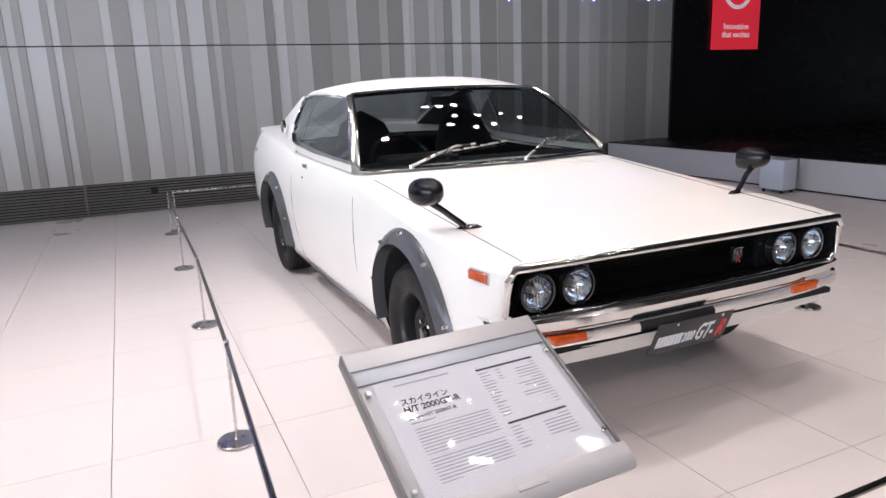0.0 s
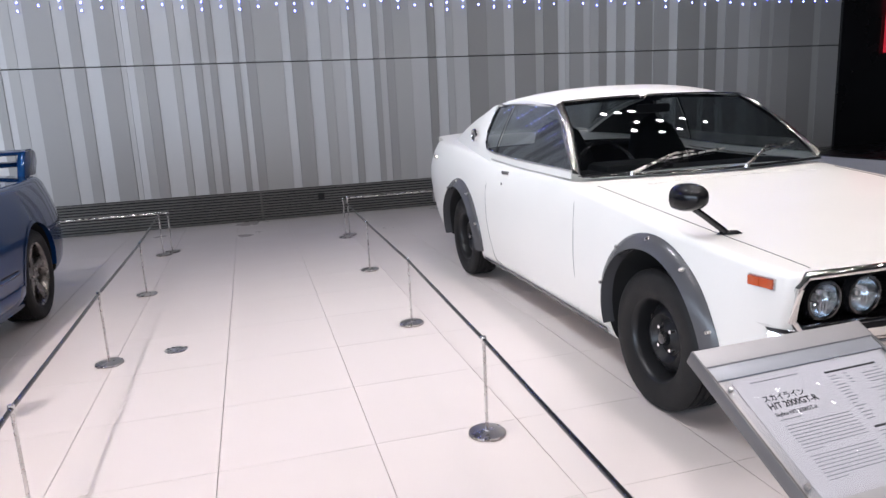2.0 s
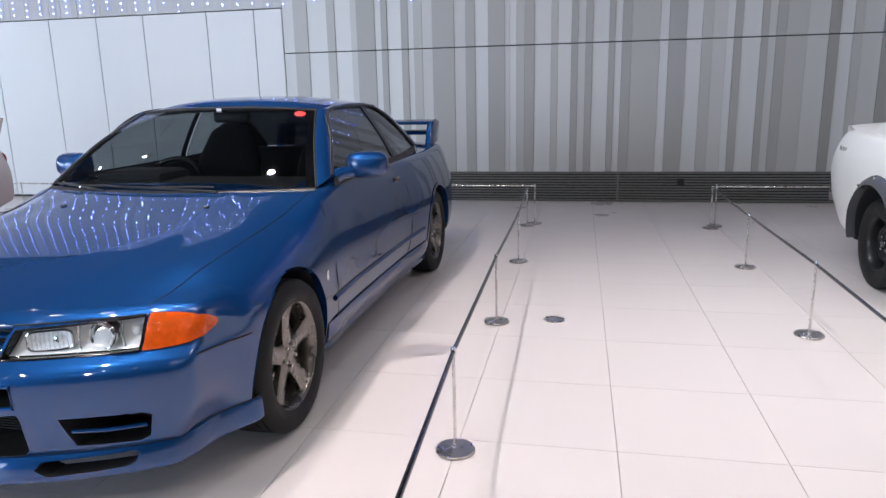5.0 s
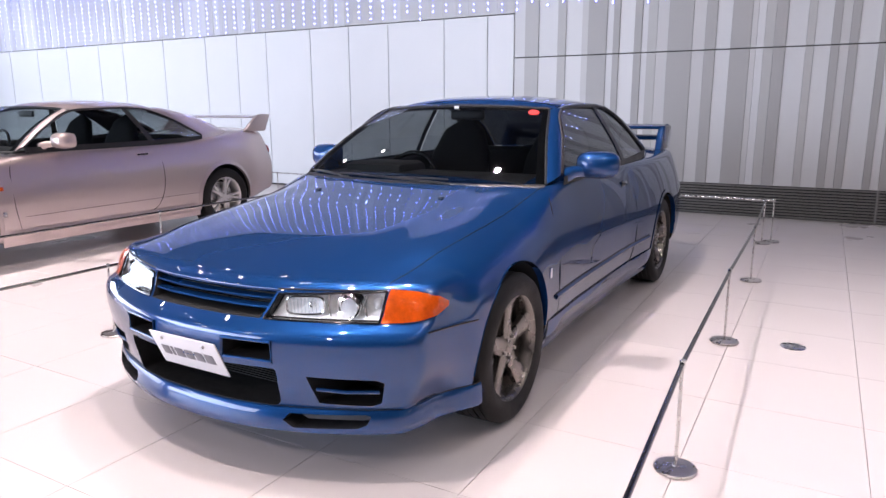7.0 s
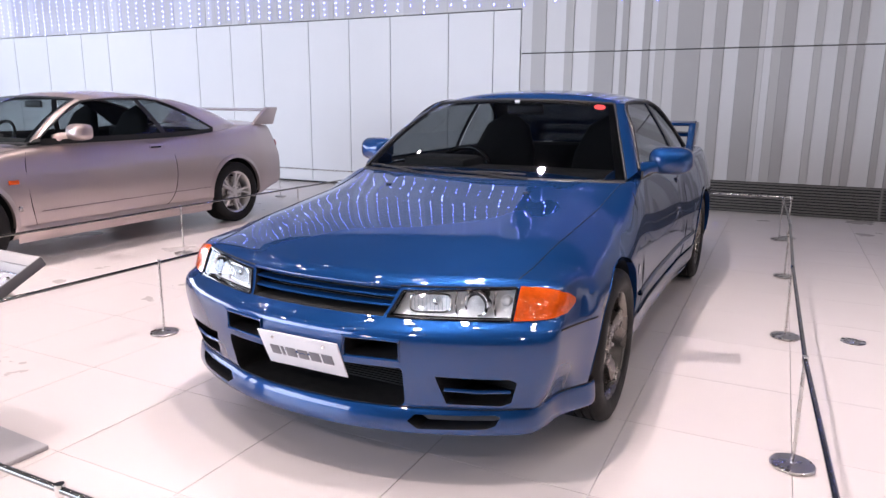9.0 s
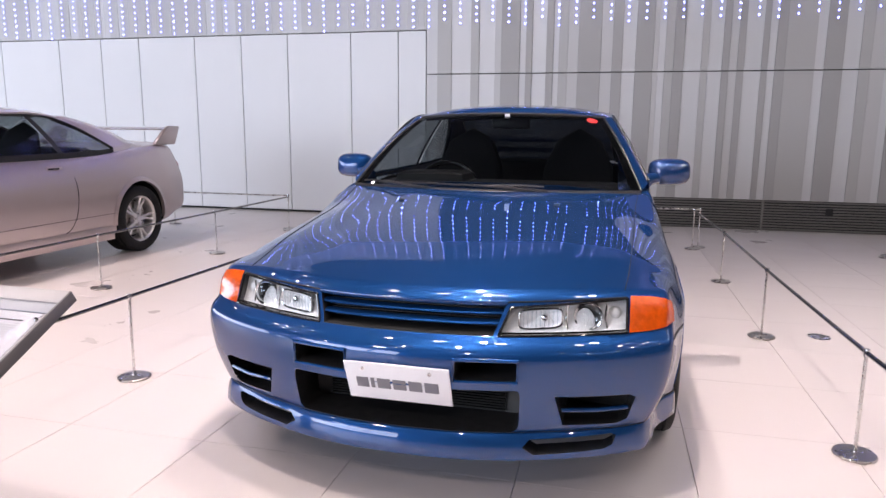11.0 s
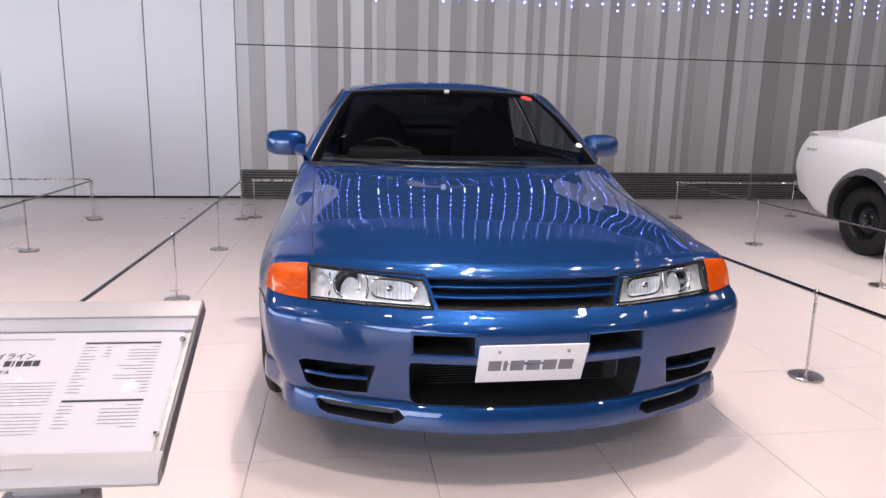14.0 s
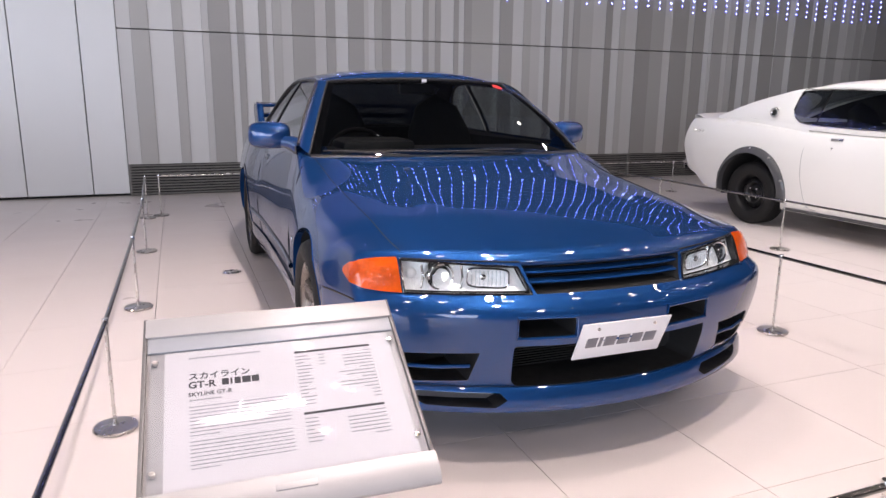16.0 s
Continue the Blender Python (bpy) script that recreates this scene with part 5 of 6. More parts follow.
def cabin_parts(car, B, C, paint, front_tint, side_tint, door_bot, door_top, quarter_bot, quarter_top, trim, chrome=None, back=None, pillar=None, rear_tint=None, edge=0.006, bead=None):
    part("windscreen", outward(patch(C.windscreen, 28, 14)), front_tint, car, "tinted windscreen")
    part("rear_window", outward(patch(C.rear_window, 24, 12)), rear_tint or side_tint, car, "dark rear window")
    part("headliner", patch(lambda i, j: C.roof(0.015 + 0.97 * i, 0.03 + 0.94 * j) + Vector((0, 0, -0.022)), 20, 20), CABIN, car, "dark headliner")
    for s in (-1, 1):
        part("door_glass", outward(patch(C.glass_pane(door_bot, door_top, s, 0.006), 24, 8)), side_tint, car, "dark door glass")
        part("quarter_glass", outward(patch(C.glass_pane(quarter_bot, quarter_top, s, 0.006), 18, 8)), side_tint, car, "dark quarter glass")
        # A pillar: a band between windscreen edge and the door glass
        def apil(i, j, s=s):
            w = C.windscreen((s + 1) / 2, i * 1.0)
            g = lerp_line([(q[0], q[1], 0) for q in door_top[:3]], i)
            g = Vector((s * C.side_u(g.x, g.y), g.x, g.y))
            p = w.lerp(g, j)
            n = 0.012 * math.sin(math.pi * j)
            return p + Vector((s * n, -n * 0.6, n * 0.4))
        part("pillar_front", outward(patch(apil, 24, 8)), pillar or paint, car)
        # roof rail: from the roof's edge down to the glass
        top_line = door_top[2:] + quarter_top[:3]

        def rail_f(i, j, s=s):
            g = lerp_line([(q[0], q[1], 0) for q in top_line], i)
            p1 = Vector((s * C.side_u(g.x, g.y), g.x, g.y))
            vf, vr = C.end(C.wt, 1).y, C.end(C.rt, 1).y
            t = min(max((g.x - vf) / (vr - vf), 0), 1)
            p0 = C.roof((s + 1) / 2, t)
            p = p0.lerp(p1, j)
            n = 0.012 * math.sin(math.pi * j)
            return p + Vector((s * n, 0, n * 0.6))
        part("roof_rail", outward(patch(rail_f, 36, 6)), paint, car)
        # C pillar: from the quarter glass's rear edge to the rear window's edge
        back = back or quarter_top[1:]

        def cpil(i, j, s=s):
            g = lerp_line([(q[0], q[1], 0) for q in back], i)
            p1 = Vector((s * C.side_u(g.x, g.y), g.x, g.y))
            w = C.rear_window((s + 1) / 2, i)
            p = p1.lerp(w, j)
            n = 0.03 * math.sin(math.pi * j) * (0.4 + 0.6 * i)
            return p + Vector((s * n * 0.8, 0, n * 0.7))
        part("pillar_rear", outward(patch(cpil, 24, 14)), paint, car)
        part("pillar_lining", patch(lambda i, j, f=cpil, s=s: f(i, 0.04 + 0.92 * j) + Vector((-s * 0.018, -0.006, -0.016)), 16, 8), CABIN, car)
        part("pillar_lining", patch(lambda i, j, f=apil, s=s: f(i, 0.08 + 0.84 * j) + Vector((-s * 0.012, 0.012, -0.008)), 16, 4), CABIN, car)
        # apron between the C pillar's foot and the body

        def foot(i, j, s=s):
            g0, g1 = Vector((s * C.side_u(*back[-1]), *back[-1])), C.rear_window((s + 1) / 2, 1)
            p = g0.lerp(g1, i)
            n = 0.03 * math.sin(math.pi * i)
            p += Vector((s * n * 0.8, 0, n * 0.7))
            return p + Vector((s * 0.02 * j, 0.0, -0.07 * j))
        part("pillar_foot", outward(patch(foot, 10, 4)), paint, car)

        def belt(i, j, s=s):
            ln = door_bot + quarter_bot
            g = lerp_line([(q[0], q[1], 0) for q in ln], i)
            return Vector((s * (C.side_u(g.x, g.y) + 0.004 - 0.0 * j), g.x, g.y + 0.012 - 0.05 * j))
        part("belt_trim", outward(patch(belt, 36, 3)), paint if bead else trim, car)
        if bead:
            part("belt_bead", tube([C.on_side(v, z + 0.006, s, 0.005) for v, z in door_bot + quarter_bot], 0.006, 8), bead, car, "bright window bead")
        # B pillar and window trims
        def bpil(i, j, s=s):
            a = Vector((*door_bot[-1], 0)).lerp(Vector((*door_top[-1], 0)), i)
            b = Vector((*quarter_bot[0], 0)).lerp(Vector((*quarter_top[0], 0)), i)
            p = a.lerp(b, j)
            return C.on_side(p.x, p.y, s, 0.001)
        part("pillar_middle", outward(patch(bpil, 14, 3)), trim, car)
        line = [C.on_side(v, z, s, 0.002) for v, z in door_top + quarter_top]
        part("window_trim", tube(smooth_line(line, 60), 0.0055 if chrome else 0.009, 8), chrome or trim, car)
    # black printed border of the bonded windscreens
    if not chrome:
        inner = Vector((0, 0.004, -0.003))
        for s0, s1, t0, t1, na, nb in ((0.0, 0.032, 0.0, 1.0, 2, 24), (0.968, 1.0, 0.0, 1.0, 2, 24), (0.032, 0.968, 0.955, 1.0, 28, 2)):
            part("screen_border", outward(patch(lambda i, j, a=s0, b=s1, c=t0, d=t1: C.windscreen(a + (b - a) * i, c + (d - c) * j) + inner, na, nb)), GLOSSB, car, "black printed glass border")
    # rails over and under the windscreen
    part("windscreen_trim", tube([C.windscreen(i / 24, 1) + Vector((0, -0.002, 0.001)) for i in range(25)], 0.007, 8), chrome or trim, car)
    part("cowl", outward(patch(lambda i, j: C.windscreen(i, 0) + Vector((0, -0.015 + 0.05 * (j - 0.3), 0.012 * math.sin(math.pi * j) - 0.012)), 24, 5), (0, 1.4, 0)), trim, car, "dark cowl strip under the windscreen")
    for s in (0, 1):
        part("screen_edge", tube([C.windscreen(s, i / 12) for i in range(13)], edge, 8), chrome or trim, car)


blue_car(-2.54, 1.855)


# ---- the white fastback coupe ----
def white_car(cx, y0):
    car = thing("white_coupe", (cx, y0, 0), "white vintage fastback coupe with grey arch flares and black wheels", "car")
    L = 4.44
    B = Body(
        L,
        top=curve((0, 0.752), (0.12, 0.764), (0.5, 0.798), (1.0, 0.852), (1.4, 0.897), (1.65, 0.92), (2.4, 0.935), (3.0, 0.965), (3.5, 1.0), (4.0, 1.02), (4.25, 1.03), (4.44, 1.02)),
        bottom=curve((0, 0.36), (0.25, 0.28), (0.6, 0.2), (1.2, 0.175), (2.9, 0.185), (3.6, 0.23), (4.1, 0.33), (4.44, 0.45)),
        width=curve((0, 0.80), (0.2, 0.822), (0.7, 0.83), (1.3, 0.822), (2.2, 0.82), (2.9, 0.832), (3.4, 0.842), (3.9, 0.838), (4.25, 0.825), (4.44, 0.80)),
        side=curve((0.17, 0.93), (0.26, 0.965), (0.38, 0.985), (0.55, 1.0), (0.68, 1.0), (0.76, 0.992), (0.83, 0.978), (0.9, 0.95), (0.97, 0.91), (1.03, 0.87)),
        crown=curve((0, 0.012), (0.5, 0.02), (1.4, 0.03), (2, 0.03), (4.44, 0.03)),
        bow_f=curve((0, 0), (0.5, 0.006), (0.72, 0.012), (0.8, 0.03), (0.86, 0.09)),
        rake_f=curve((0.28, 0.14), (0.4, 0.09), (0.56, 0.06), (0.7, 0.035), (0.76, 0.035)),
        bow_r=curve((0, 0), (0.5, 0.02), (0.84, 0.07)),
        rake_r=curve((0.3, 0.22), (0.55, 0.06), (0.75, 0.0), (0.9, 0.02), (1.05, 0.08)),
        r=0.022, reach=0.5, crown_p=3.2)
    FW, RW, WZ, WR = 0.775, 3.37, 0.300, 0.384
    cut = []
    for s in (-1, 1):
        for v in (FW, RW):
            cut.append((lathe([(0, s * 0.5), (WR, s * 0.5), (WR, s * 1.1), (0, s * 1.1)], 64, "x", at=(0, v, WZ + 0.02)), DARKM))
    grille = [(-0.765, 0.70), (-0.74, 0.732), (0.74, 0.732), (0.765, 0.70), (0.765, 0.585), (0.74, 0.556), (-0.74, 0.556), (-0.765, 0.585)]
    cut.append((prism(grille, -0.1, 0.20), GLOSSB))
    cut.append((boxes((-0.64, 0.64, 1.57, 3.3, 0.5, 1.2)), CABIN))
    body = new("body", carve(B.mesh(), IVORY, cut))
    body.parent = car
    # chrome round the grille, bars across it, four round lamps
    rim = [B.front(u * 1.005, z, 0.004) for u, z in ((-0.74, 0.556), (-0.4, 0.553), (0, 0.552), (0.4, 0.553), (0.74, 0.556), (0.768, 0.585), (0.768, 0.70), (0.745, 0.736), (0.4, 0.738), (0, 0.739), (-0.4, 0.738), (-0.745, 0.736), (-0.768, 0.70), (-0.768, 0.585), (-0.74, 0.556))]
    part("grille_surround", tube(rim, 0.0145, 10, caps=False), CHROME, car, "chrome grille surround")
    for k in range(15):
        part("grille_bar", boxes((-0.40, 0.40, 0.145, 0.16, 0.568 + k * 0.0105, 0.5725 + k * 0.0105)), GAPB, car, smooth=False)
    for s in (-1, 1):
        part("lamp_panel", prism([(s * 0.405, 0.562), (s * 0.75, 0.562), (s * 0.76, 0.728), (s * 0.405, 0.728)], 0.135, 0.165), GLOSSB, car, smooth=False)
        for u in (0.487, 0.647):
            at = (s * u, 0.09, 0.638)
            o = part("headlamp", lathe([(0.066, 0.02), (0.066, -0.006), (0.06, -0.008), (0.058, 0.0), (0.052, 0.02), (0.04, 0.036), (0.022, 0.046), (0, 0.05)], 40, "y", at=at), REFL_W, car, "round sealed headlamp")
            part("lamp_bezel", lathe([(0.055, -0.007), (0.059, -0.015), (0.066, -0.014), (0.071, 0.012)], 40, "y", at=at), GLOSSB, o)
            part("lamp_glass", lathe([(0, -0.02), (0.02, -0.019), (0.04, -0.014), (0.059, -0.003)], 36, "y", at=at), CLEAR, o, "clear round glass")
            part("lamp_bulb", lathe([(0, 0.008), (0.010, 0.012), (0.013, 0.045)], 16, "y", at=at), STEEL, o)
            for k in range(9):
                x = at[0] + 0.012 * (k - 4)
                h = math.sqrt(max(0.0, 0.054 ** 2 - (x - at[0]) ** 2))
                part("lamp_flute", tube([(x, at[1] - 0.004, at[2] - h), (x, at[1] - 0.010, at[2]), (x, at[1] - 0.004, at[2] + h)], 0.0028, 6), CLEAR, o)
    em = part("grille_emblem", boxes((0.27, 0.325, 0.128, 0.145, 0.595, 0.66), bevel=0.002), GLOSSB, car, "small red and silver emblem on black")
    R0 = Matrix.Rotation(radians(90), 4, "X")
    text_part("emblem_letters", "GT", 0.036, ALU_D, em, Matrix.Translation((0.272, 0.126, 0.631)) @ R0, bold=0.0004)
    text_part("emblem_letter", "R", 0.042, mat("emblem_red", (0.3, 0.05, 0.055), 0.4), em, Matrix.Translation((0.283, 0.126, 0.598)) @ R0, bold=0.0006)

    # bumper: a chrome blade with inset flashers, a dark gap and the white valance
    def blade(i, j):
        k = 2 * i - 1
        u = 0.83 * math.copysign(1 - (1 - abs(k)) ** 1.15, k)
        bend = 0.055 * abs(k) ** 3 + 0.035 * max(0, abs(k) - 0.93) / 0.07
        prof = ((0.06, 0.548), (0.012, 0.546), (0.0, 0.535), (0.002, 0.512), (0.016, 0.506), (0.016, 0.500), (0.004, 0.494), (-0.002, 0.47), (0.002, 0.445), (0.014, 0.438), (0.06, 0.436))
        d, z = prof[round(j * 10)]
        return Vector((u * (1 - 0.0 * d), bend + d + 0.02, z + 0.006 + 0.012 * abs(k) ** 4))
    part("front_bumper", outward(patch(blade, 60, 10), (0, 0.6, 0.49)), CHROME, car, "chrome front bumper")
    for s in (-1, 1):
        part("flasher", prism([(s * 0.495, 0.493), (s * 0.60, 0.495), (s * 0.635, 0.498), (s * 0.62, 0.466), (s * 0.487, 0.463)], -0.006, 0.03, bevel=0.004), AMBER, car, "amber flasher in the bumper").location = (0, 0.026, 0)
    part("valance", outward(patch(lambda i, j: Vector(((2 * i - 1) * 0.78, 0.05 + 0.06 * abs(2 * i - 1) ** 4 + 0.05 * j, 0.428 - 0.075 * j)), 30, 5), (0, 0.8, 0.45)), IVORY, car)
    part("bumper_gap", boxes((-0.76, 0.76, 0.06, 0.1, 0.42, 0.44)), DARKM, car)
    pl = part("number_plate", boxes((-0.175, 0.175, 0.0, 0.006, -0.07, 0.07), bevel=0.004), PLATE_K, car, "black show plate with white and red lettering")
    pl.matrix_local = Matrix.Translation((-0.06, -0.006, 0.418)) @ Matrix.Rotation(radians(24), 4, "X")
    R90 = Matrix.Rotation(radians(90), 4, "X")
    part("plate_bars", boxes(*[(-0.155 + 0.0165 * k, -0.142 + 0.0165 * k, -0.002, 0.001, -0.038, 0.012) for k in range(7)]), PLATE_W, pl, smooth=False)
    text_part("plate_text", "2000", 0.066, PLATE_W, pl, Matrix.Translation((-0.038, -0.001, -0.035)) @ R90, squeeze=0.42, bold=0.001)
    text_part("plate_text", "GT-", 0.11, PLATE_W, pl, Matrix.Translation((0.022, -0.001, -0.04)) @ R90, squeeze=0.45, bold=0.002, shear=0.2)
    text_part("plate_text", "R", 0.11, STICK, pl, Matrix.Translation((0.122, -0.001, -0.04)) @ R90, squeeze=0.5, bold=0.002, shear=0.2)
    for u in (-0.09, 0.12):
        part("plate_bolt", lathe([(0, -0.005), (0.005, -0.004), (0.006, 0)], 12, "y", at=(u, 0, 0.06)), STEEL, pl)

    C = Cabin(ws_bot=(0.745, 1.42, 0.14, 0.922, 0.0), ws_top=(0.60, 1.99, 0.07, 1.305, 0.018), roof_z=curve((0, 1.305), (0.15, 1.345), (0.45, 1.378), (0.8, 1.366), (1, 1.33)),
              roof_w=curve((0, 0.60), (0.4, 0.615), (0.8, 0.605), (1, 0.58)), rw_top=(0.58, 3.05, -0.03, 1.33, 0.03), rw_bot=(0.62, 4.10, -0.03, 1.035, 0.012),
              side=lambda v, z: (0.778 - 0.155 * max(0, (z - 0.92) / 0.37) ** 1.25) * (1 - 0.03 * max(0, v - 2.9) ** 1.3), roof_drop=0.05)
    part("roof", outward(patch(C.roof, 30, 36)), IVORY, car)
    cabin_parts(car, B, C, IVORY, TINT_B, TINT,
                door_bot=[(1.59, 0.938), (1.9, 0.942), (2.35, 0.95), (2.74, 0.966)], door_top=[(1.59, 0.958), (1.82, 1.115), (2.06, 1.264), (2.72, 1.287)],
                quarter_bot=[(2.76, 0.967), (2.84, 0.974), (2.92, 0.99), (2.99, 1.035)], quarter_top=[(2.74, 1.287), (2.89, 1.284), (3.02, 1.276), (3.04, 1.10)],
                trim=GLOSSB, chrome=CHROME, pillar=POLISHED, edge=0.008, bead=CHROME, back=[(2.89, 1.284), (3.02, 1.278), (3.045, 1.2), (3.035, 1.08), (2.98, 1.01), (2.8, 0.955)])
    for s in (-1, 1):
        # hood and door gaps
        seam(top_line(B, ((0.70, 0.09), (0.705, 0.4), (0.71, 0.8), (0.715, 1.2), (0.72, 1.42)), s, 0.0006), car, 0.0013)
        seam(smooth_line([B.side(v, z, s, 0.0004) for v, z in ((1.50, 0.23), (1.49, 0.5), (1.49, 0.75), (1.52, 0.90))], 24), car, 0.0013)
        seam(smooth_line([B.side(v, z, s, 0.0004) for v, z in ((2.76, 0.93), (2.80, 0.75), (2.79, 0.5), (2.72, 0.27), (2.62, 0.235))], 24), car, 0.0013)
        part("sill_trim", outward(patch(lambda i, j, s=s: B.side(1.2 + 1.75 * i, 0.222 - 0.04 * j, s) + Vector((s * 0.006, 0, 0)), 24, 3)), FLARE, car, "grey sill strip")
        # flares with their bolts
        for v, out in ((FW, 0.042), (RW, 0.046)):
            fl = part("wheel_arch_flare", outward(arch_lip(B, v, WZ + 0.02, WR - 0.012, -8, 188, s, 0.062, out, 48), (0, v, WZ)), FLARE, car, "dark grey bolted arch flare")
            part("flare_edge", arch_flange(B, v, WZ + 0.02, WR - 0.012, -8, 188, s, out, 0.06, 48), FLARE, fl)
            for a in (20, 55, 90, 125, 160):
                rr = WR + 0.032
                q = B.side(v + rr * math.cos(radians(a)), WZ + 0.02 + rr * math.sin(radians(a)), s)
                part("flare_bolt", lathe([(0, s * 0.034), (0.007, s * 0.032), (0.009, s * 0.022), (0.009, 0)], 12, "x", at=(q.x, q.y, q.z)), STEEL, fl)
        wheel(car, s * (0.818 - 0.1), FW, WZ, 0.300, 0.187, 0.205, s, "steel", BLACKRIM)
        wheel(car, s * (0.818 - 0.1), RW, WZ, 0.300, 0.187, 0.205, s, "steel", BLACKRIM)
        p = B.side(0.165, 0.700, s, 0.0)
        o = part("side_marker", boxes((-0.9, 0.9, -1, 0.06, 0, 0.012), (-0.9, 0.9, 0.06, 1, 0, 0.014), bevel=0.0), AMBER, car, "amber side marker")
        part("marker_bezel", boxes((-1.15, 1.15, -1.12, 1.12, -0.002, 0.006)), STEEL, o)
        d = B.side(0.23, 0.700, s) - B.side(0.10, 0.700, s)
        o.matrix_local = Matrix.Translation(p) @ Matrix.Rotation(math.atan2(d.y, d.x) - math.pi / 2, 4, "Z") @ Matrix.Rotation(radians(90 * s), 4, "Y") @ Matrix.Diagonal((0.0165, 0.047, 1.0, 1))
        # fender mirrors: a bullet shell on a slanting stalk
        foot = B.top(s * 0.675, 0.50)

        def shell(i, j, s=s):
            a, t = 2 * math.pi * i, j
            e = math.sqrt(max(0.0, 1 - (1 - min(1, t / 0.75)) ** 2)) if t < 0.75 else 1.0 - 0.06 * ((t - 0.75) / 0.25)
            x = math.copysign(abs(math.cos(a)) ** 0.8, math.cos(a)) * 0.058 * e
            z = math.copysign(abs(math.sin(a)) ** 0.8, math.sin(a)) * 0.052 * e
            return Vector((s * 0.822 + x, 0.455 + 0.135 * t, 0.935 + z - 0.008 * t))
        mo = part("fender_mirror", outward(patch(shell, 28, 14), (s * 0.822, 0.52, 0.93)), MIRRORB, car, "black bullet fender mirror")
        part("mirror_glass", lathe([(0, 0), (0.9, 0), (1, -0.03)], 28, "y"), CHROME, mo).matrix_local = Matrix.Translation((s * 0.822, 0.592, 0.927)) @ Matrix.Diagonal((0.054, 0.06, 0.05, 1))
        part("mirror_stalk", tube([(s * 0.815, 0.53, 0.892), (s * 0.77, 0.525, 0.86), (foot.x + s * 0.02, foot.y, foot.z + 0.01)], [0.013, 0.012, 0.012], 10), GLOSSB, mo)
        part("mirror_foot", lathe([(0, 0.014), (0.6, 0.012), (1, 0)], 20), GLOSSB, mo).matrix_local = Matrix.Translation(foot) @ Matrix.Rotation(radians(-75 * s), 4, "Z") @ Matrix.Diagonal((0.02, 0.05, 1, 1))
        p = B.side(2.49, 0.862, s)
        part("door_handle", boxes((p.x - 0.008, p.x + 0.012, p.y - 0.06, p.y + 0.06, p.z - 0.013, p.z + 0.013), bevel=0.005), CHROME, car, "chrome door handle")
        p = B.side(2.52, 0.79, s)
        part("key_lock", lathe([(0, s * 0.004), (0.008, s * 0.004), (0.009, 0)], 14, "x", at=(p.x, p.y, p.z)), STEEL, car)
        # round quarter badge, script on the tail, lamp
        q = Vector((s * 0.742, 3.22, 1.077))
        part("quarter_badge", lathe([(0, s * 0.012), (0.028, s * 0.012), (0.032, s * 0.017), (0.046, s * 0.017), (0.049, s * 0.0)], 28, "x", at=tuple(q + Vector((s * 0.004, 0, 0)))), CHROME, car, "round chrome quarter badge")
        part("badge_centre", lathe([(0, s * 0.014), (0.027, s * 0.014)], 24, "x", at=tuple(q + Vector((s * 0.004, 0, 0)))), GLOSSB, car)
        pts = [B.side(4.07 + 0.15 * k / 12, 0.872 + 0.013 * math.sin(2.2 * k), s, 0.003) for k in range(13)]
        part("tail_script", tube(pts, 0.005, 6), STEEL, car, "small chrome script bar")
        for u in (0.36, 0.56):
            c = B.front(s * u, 0.78, 0.0, 1)
            part("tail_lamp", lathe([(0, 0.02), (0.06, 0.014), (0.08, 0.0), (0.085, -0.03)], 28, "y", at=(c.x, c.y, c.z)), TAILR, car, "round red tail lamp")
        part("rear_side_lamp", boxes((s * 0.745 - 0.01, s * 0.745 + 0.01, 4.27, 4.33, 0.66, 0.74), bevel=0.005), TAILR, car)
    # ducktail
    def duck(i, j):
        u = -0.72 + 1.44 * i
        prof = ((4.10, 1.004), (4.22, 1.024), (4.345, 1.056), (4.375, 1.052), (4.37, 1.015), (4.34, 0.96))
        v, z = prof[round(j * 5)]
        return Vector((u, v - 0.05 * abs(2 * i - 1) ** 3, z - 0.02 * abs(2 * i - 1) ** 4))
    part("tail_spoiler", outward(patch(duck, 24, 5), (0, 4.2, 0.95)), IVORY, car, "white ducktail spoiler")
    part("rear_bumper", outward(patch(lambda i, j: Vector((0.80 * (2 * i - 1), 4.46 - 0.13 * abs(2 * i - 1) ** 4 + 0.02 * math.sin(math.pi * j), 0.56 - 0.11 * j)), 30, 6), (0, 3.5, 0.5)), CHROME, car, "chrome rear bumper")
    # wipers, parked across the screen
    g = lambda u, t, o=0.014: C.windscreen((u / 0.74 + 1) / 2, t) + Vector((0, -o, o))
    for a, b, c0, c1 in ((-0.50, -0.12, -0.30, 0.08), (0.13, 0.44, 0.30, 0.62)):
        p0 = g(a, -0.03)
        part("wiper_arm", tube([p0, g((2 * a + b) / 3, 0.05, 0.025), g((a + 2 * b) / 3, 0.13, 0.025), g(b, 0.16)], [0.009, 0.007, 0.006, 0.005], 8), STEEL, car, "bright metal wiper arm")
        part("wiper_pivot", lathe([(0, 0.02), (0.014, 0.018), (0.016, 0)], 16, at=tuple(p0 + Vector((0, 0, -0.01)))), STEEL, car)
        part("wiper_blade", tube([g(c0 + (c1 - c0) * k / 8, 0.105 + 0.075 * k / 8, 0.008) for k in range(9)], 0.0055, 6), STEEL, car)
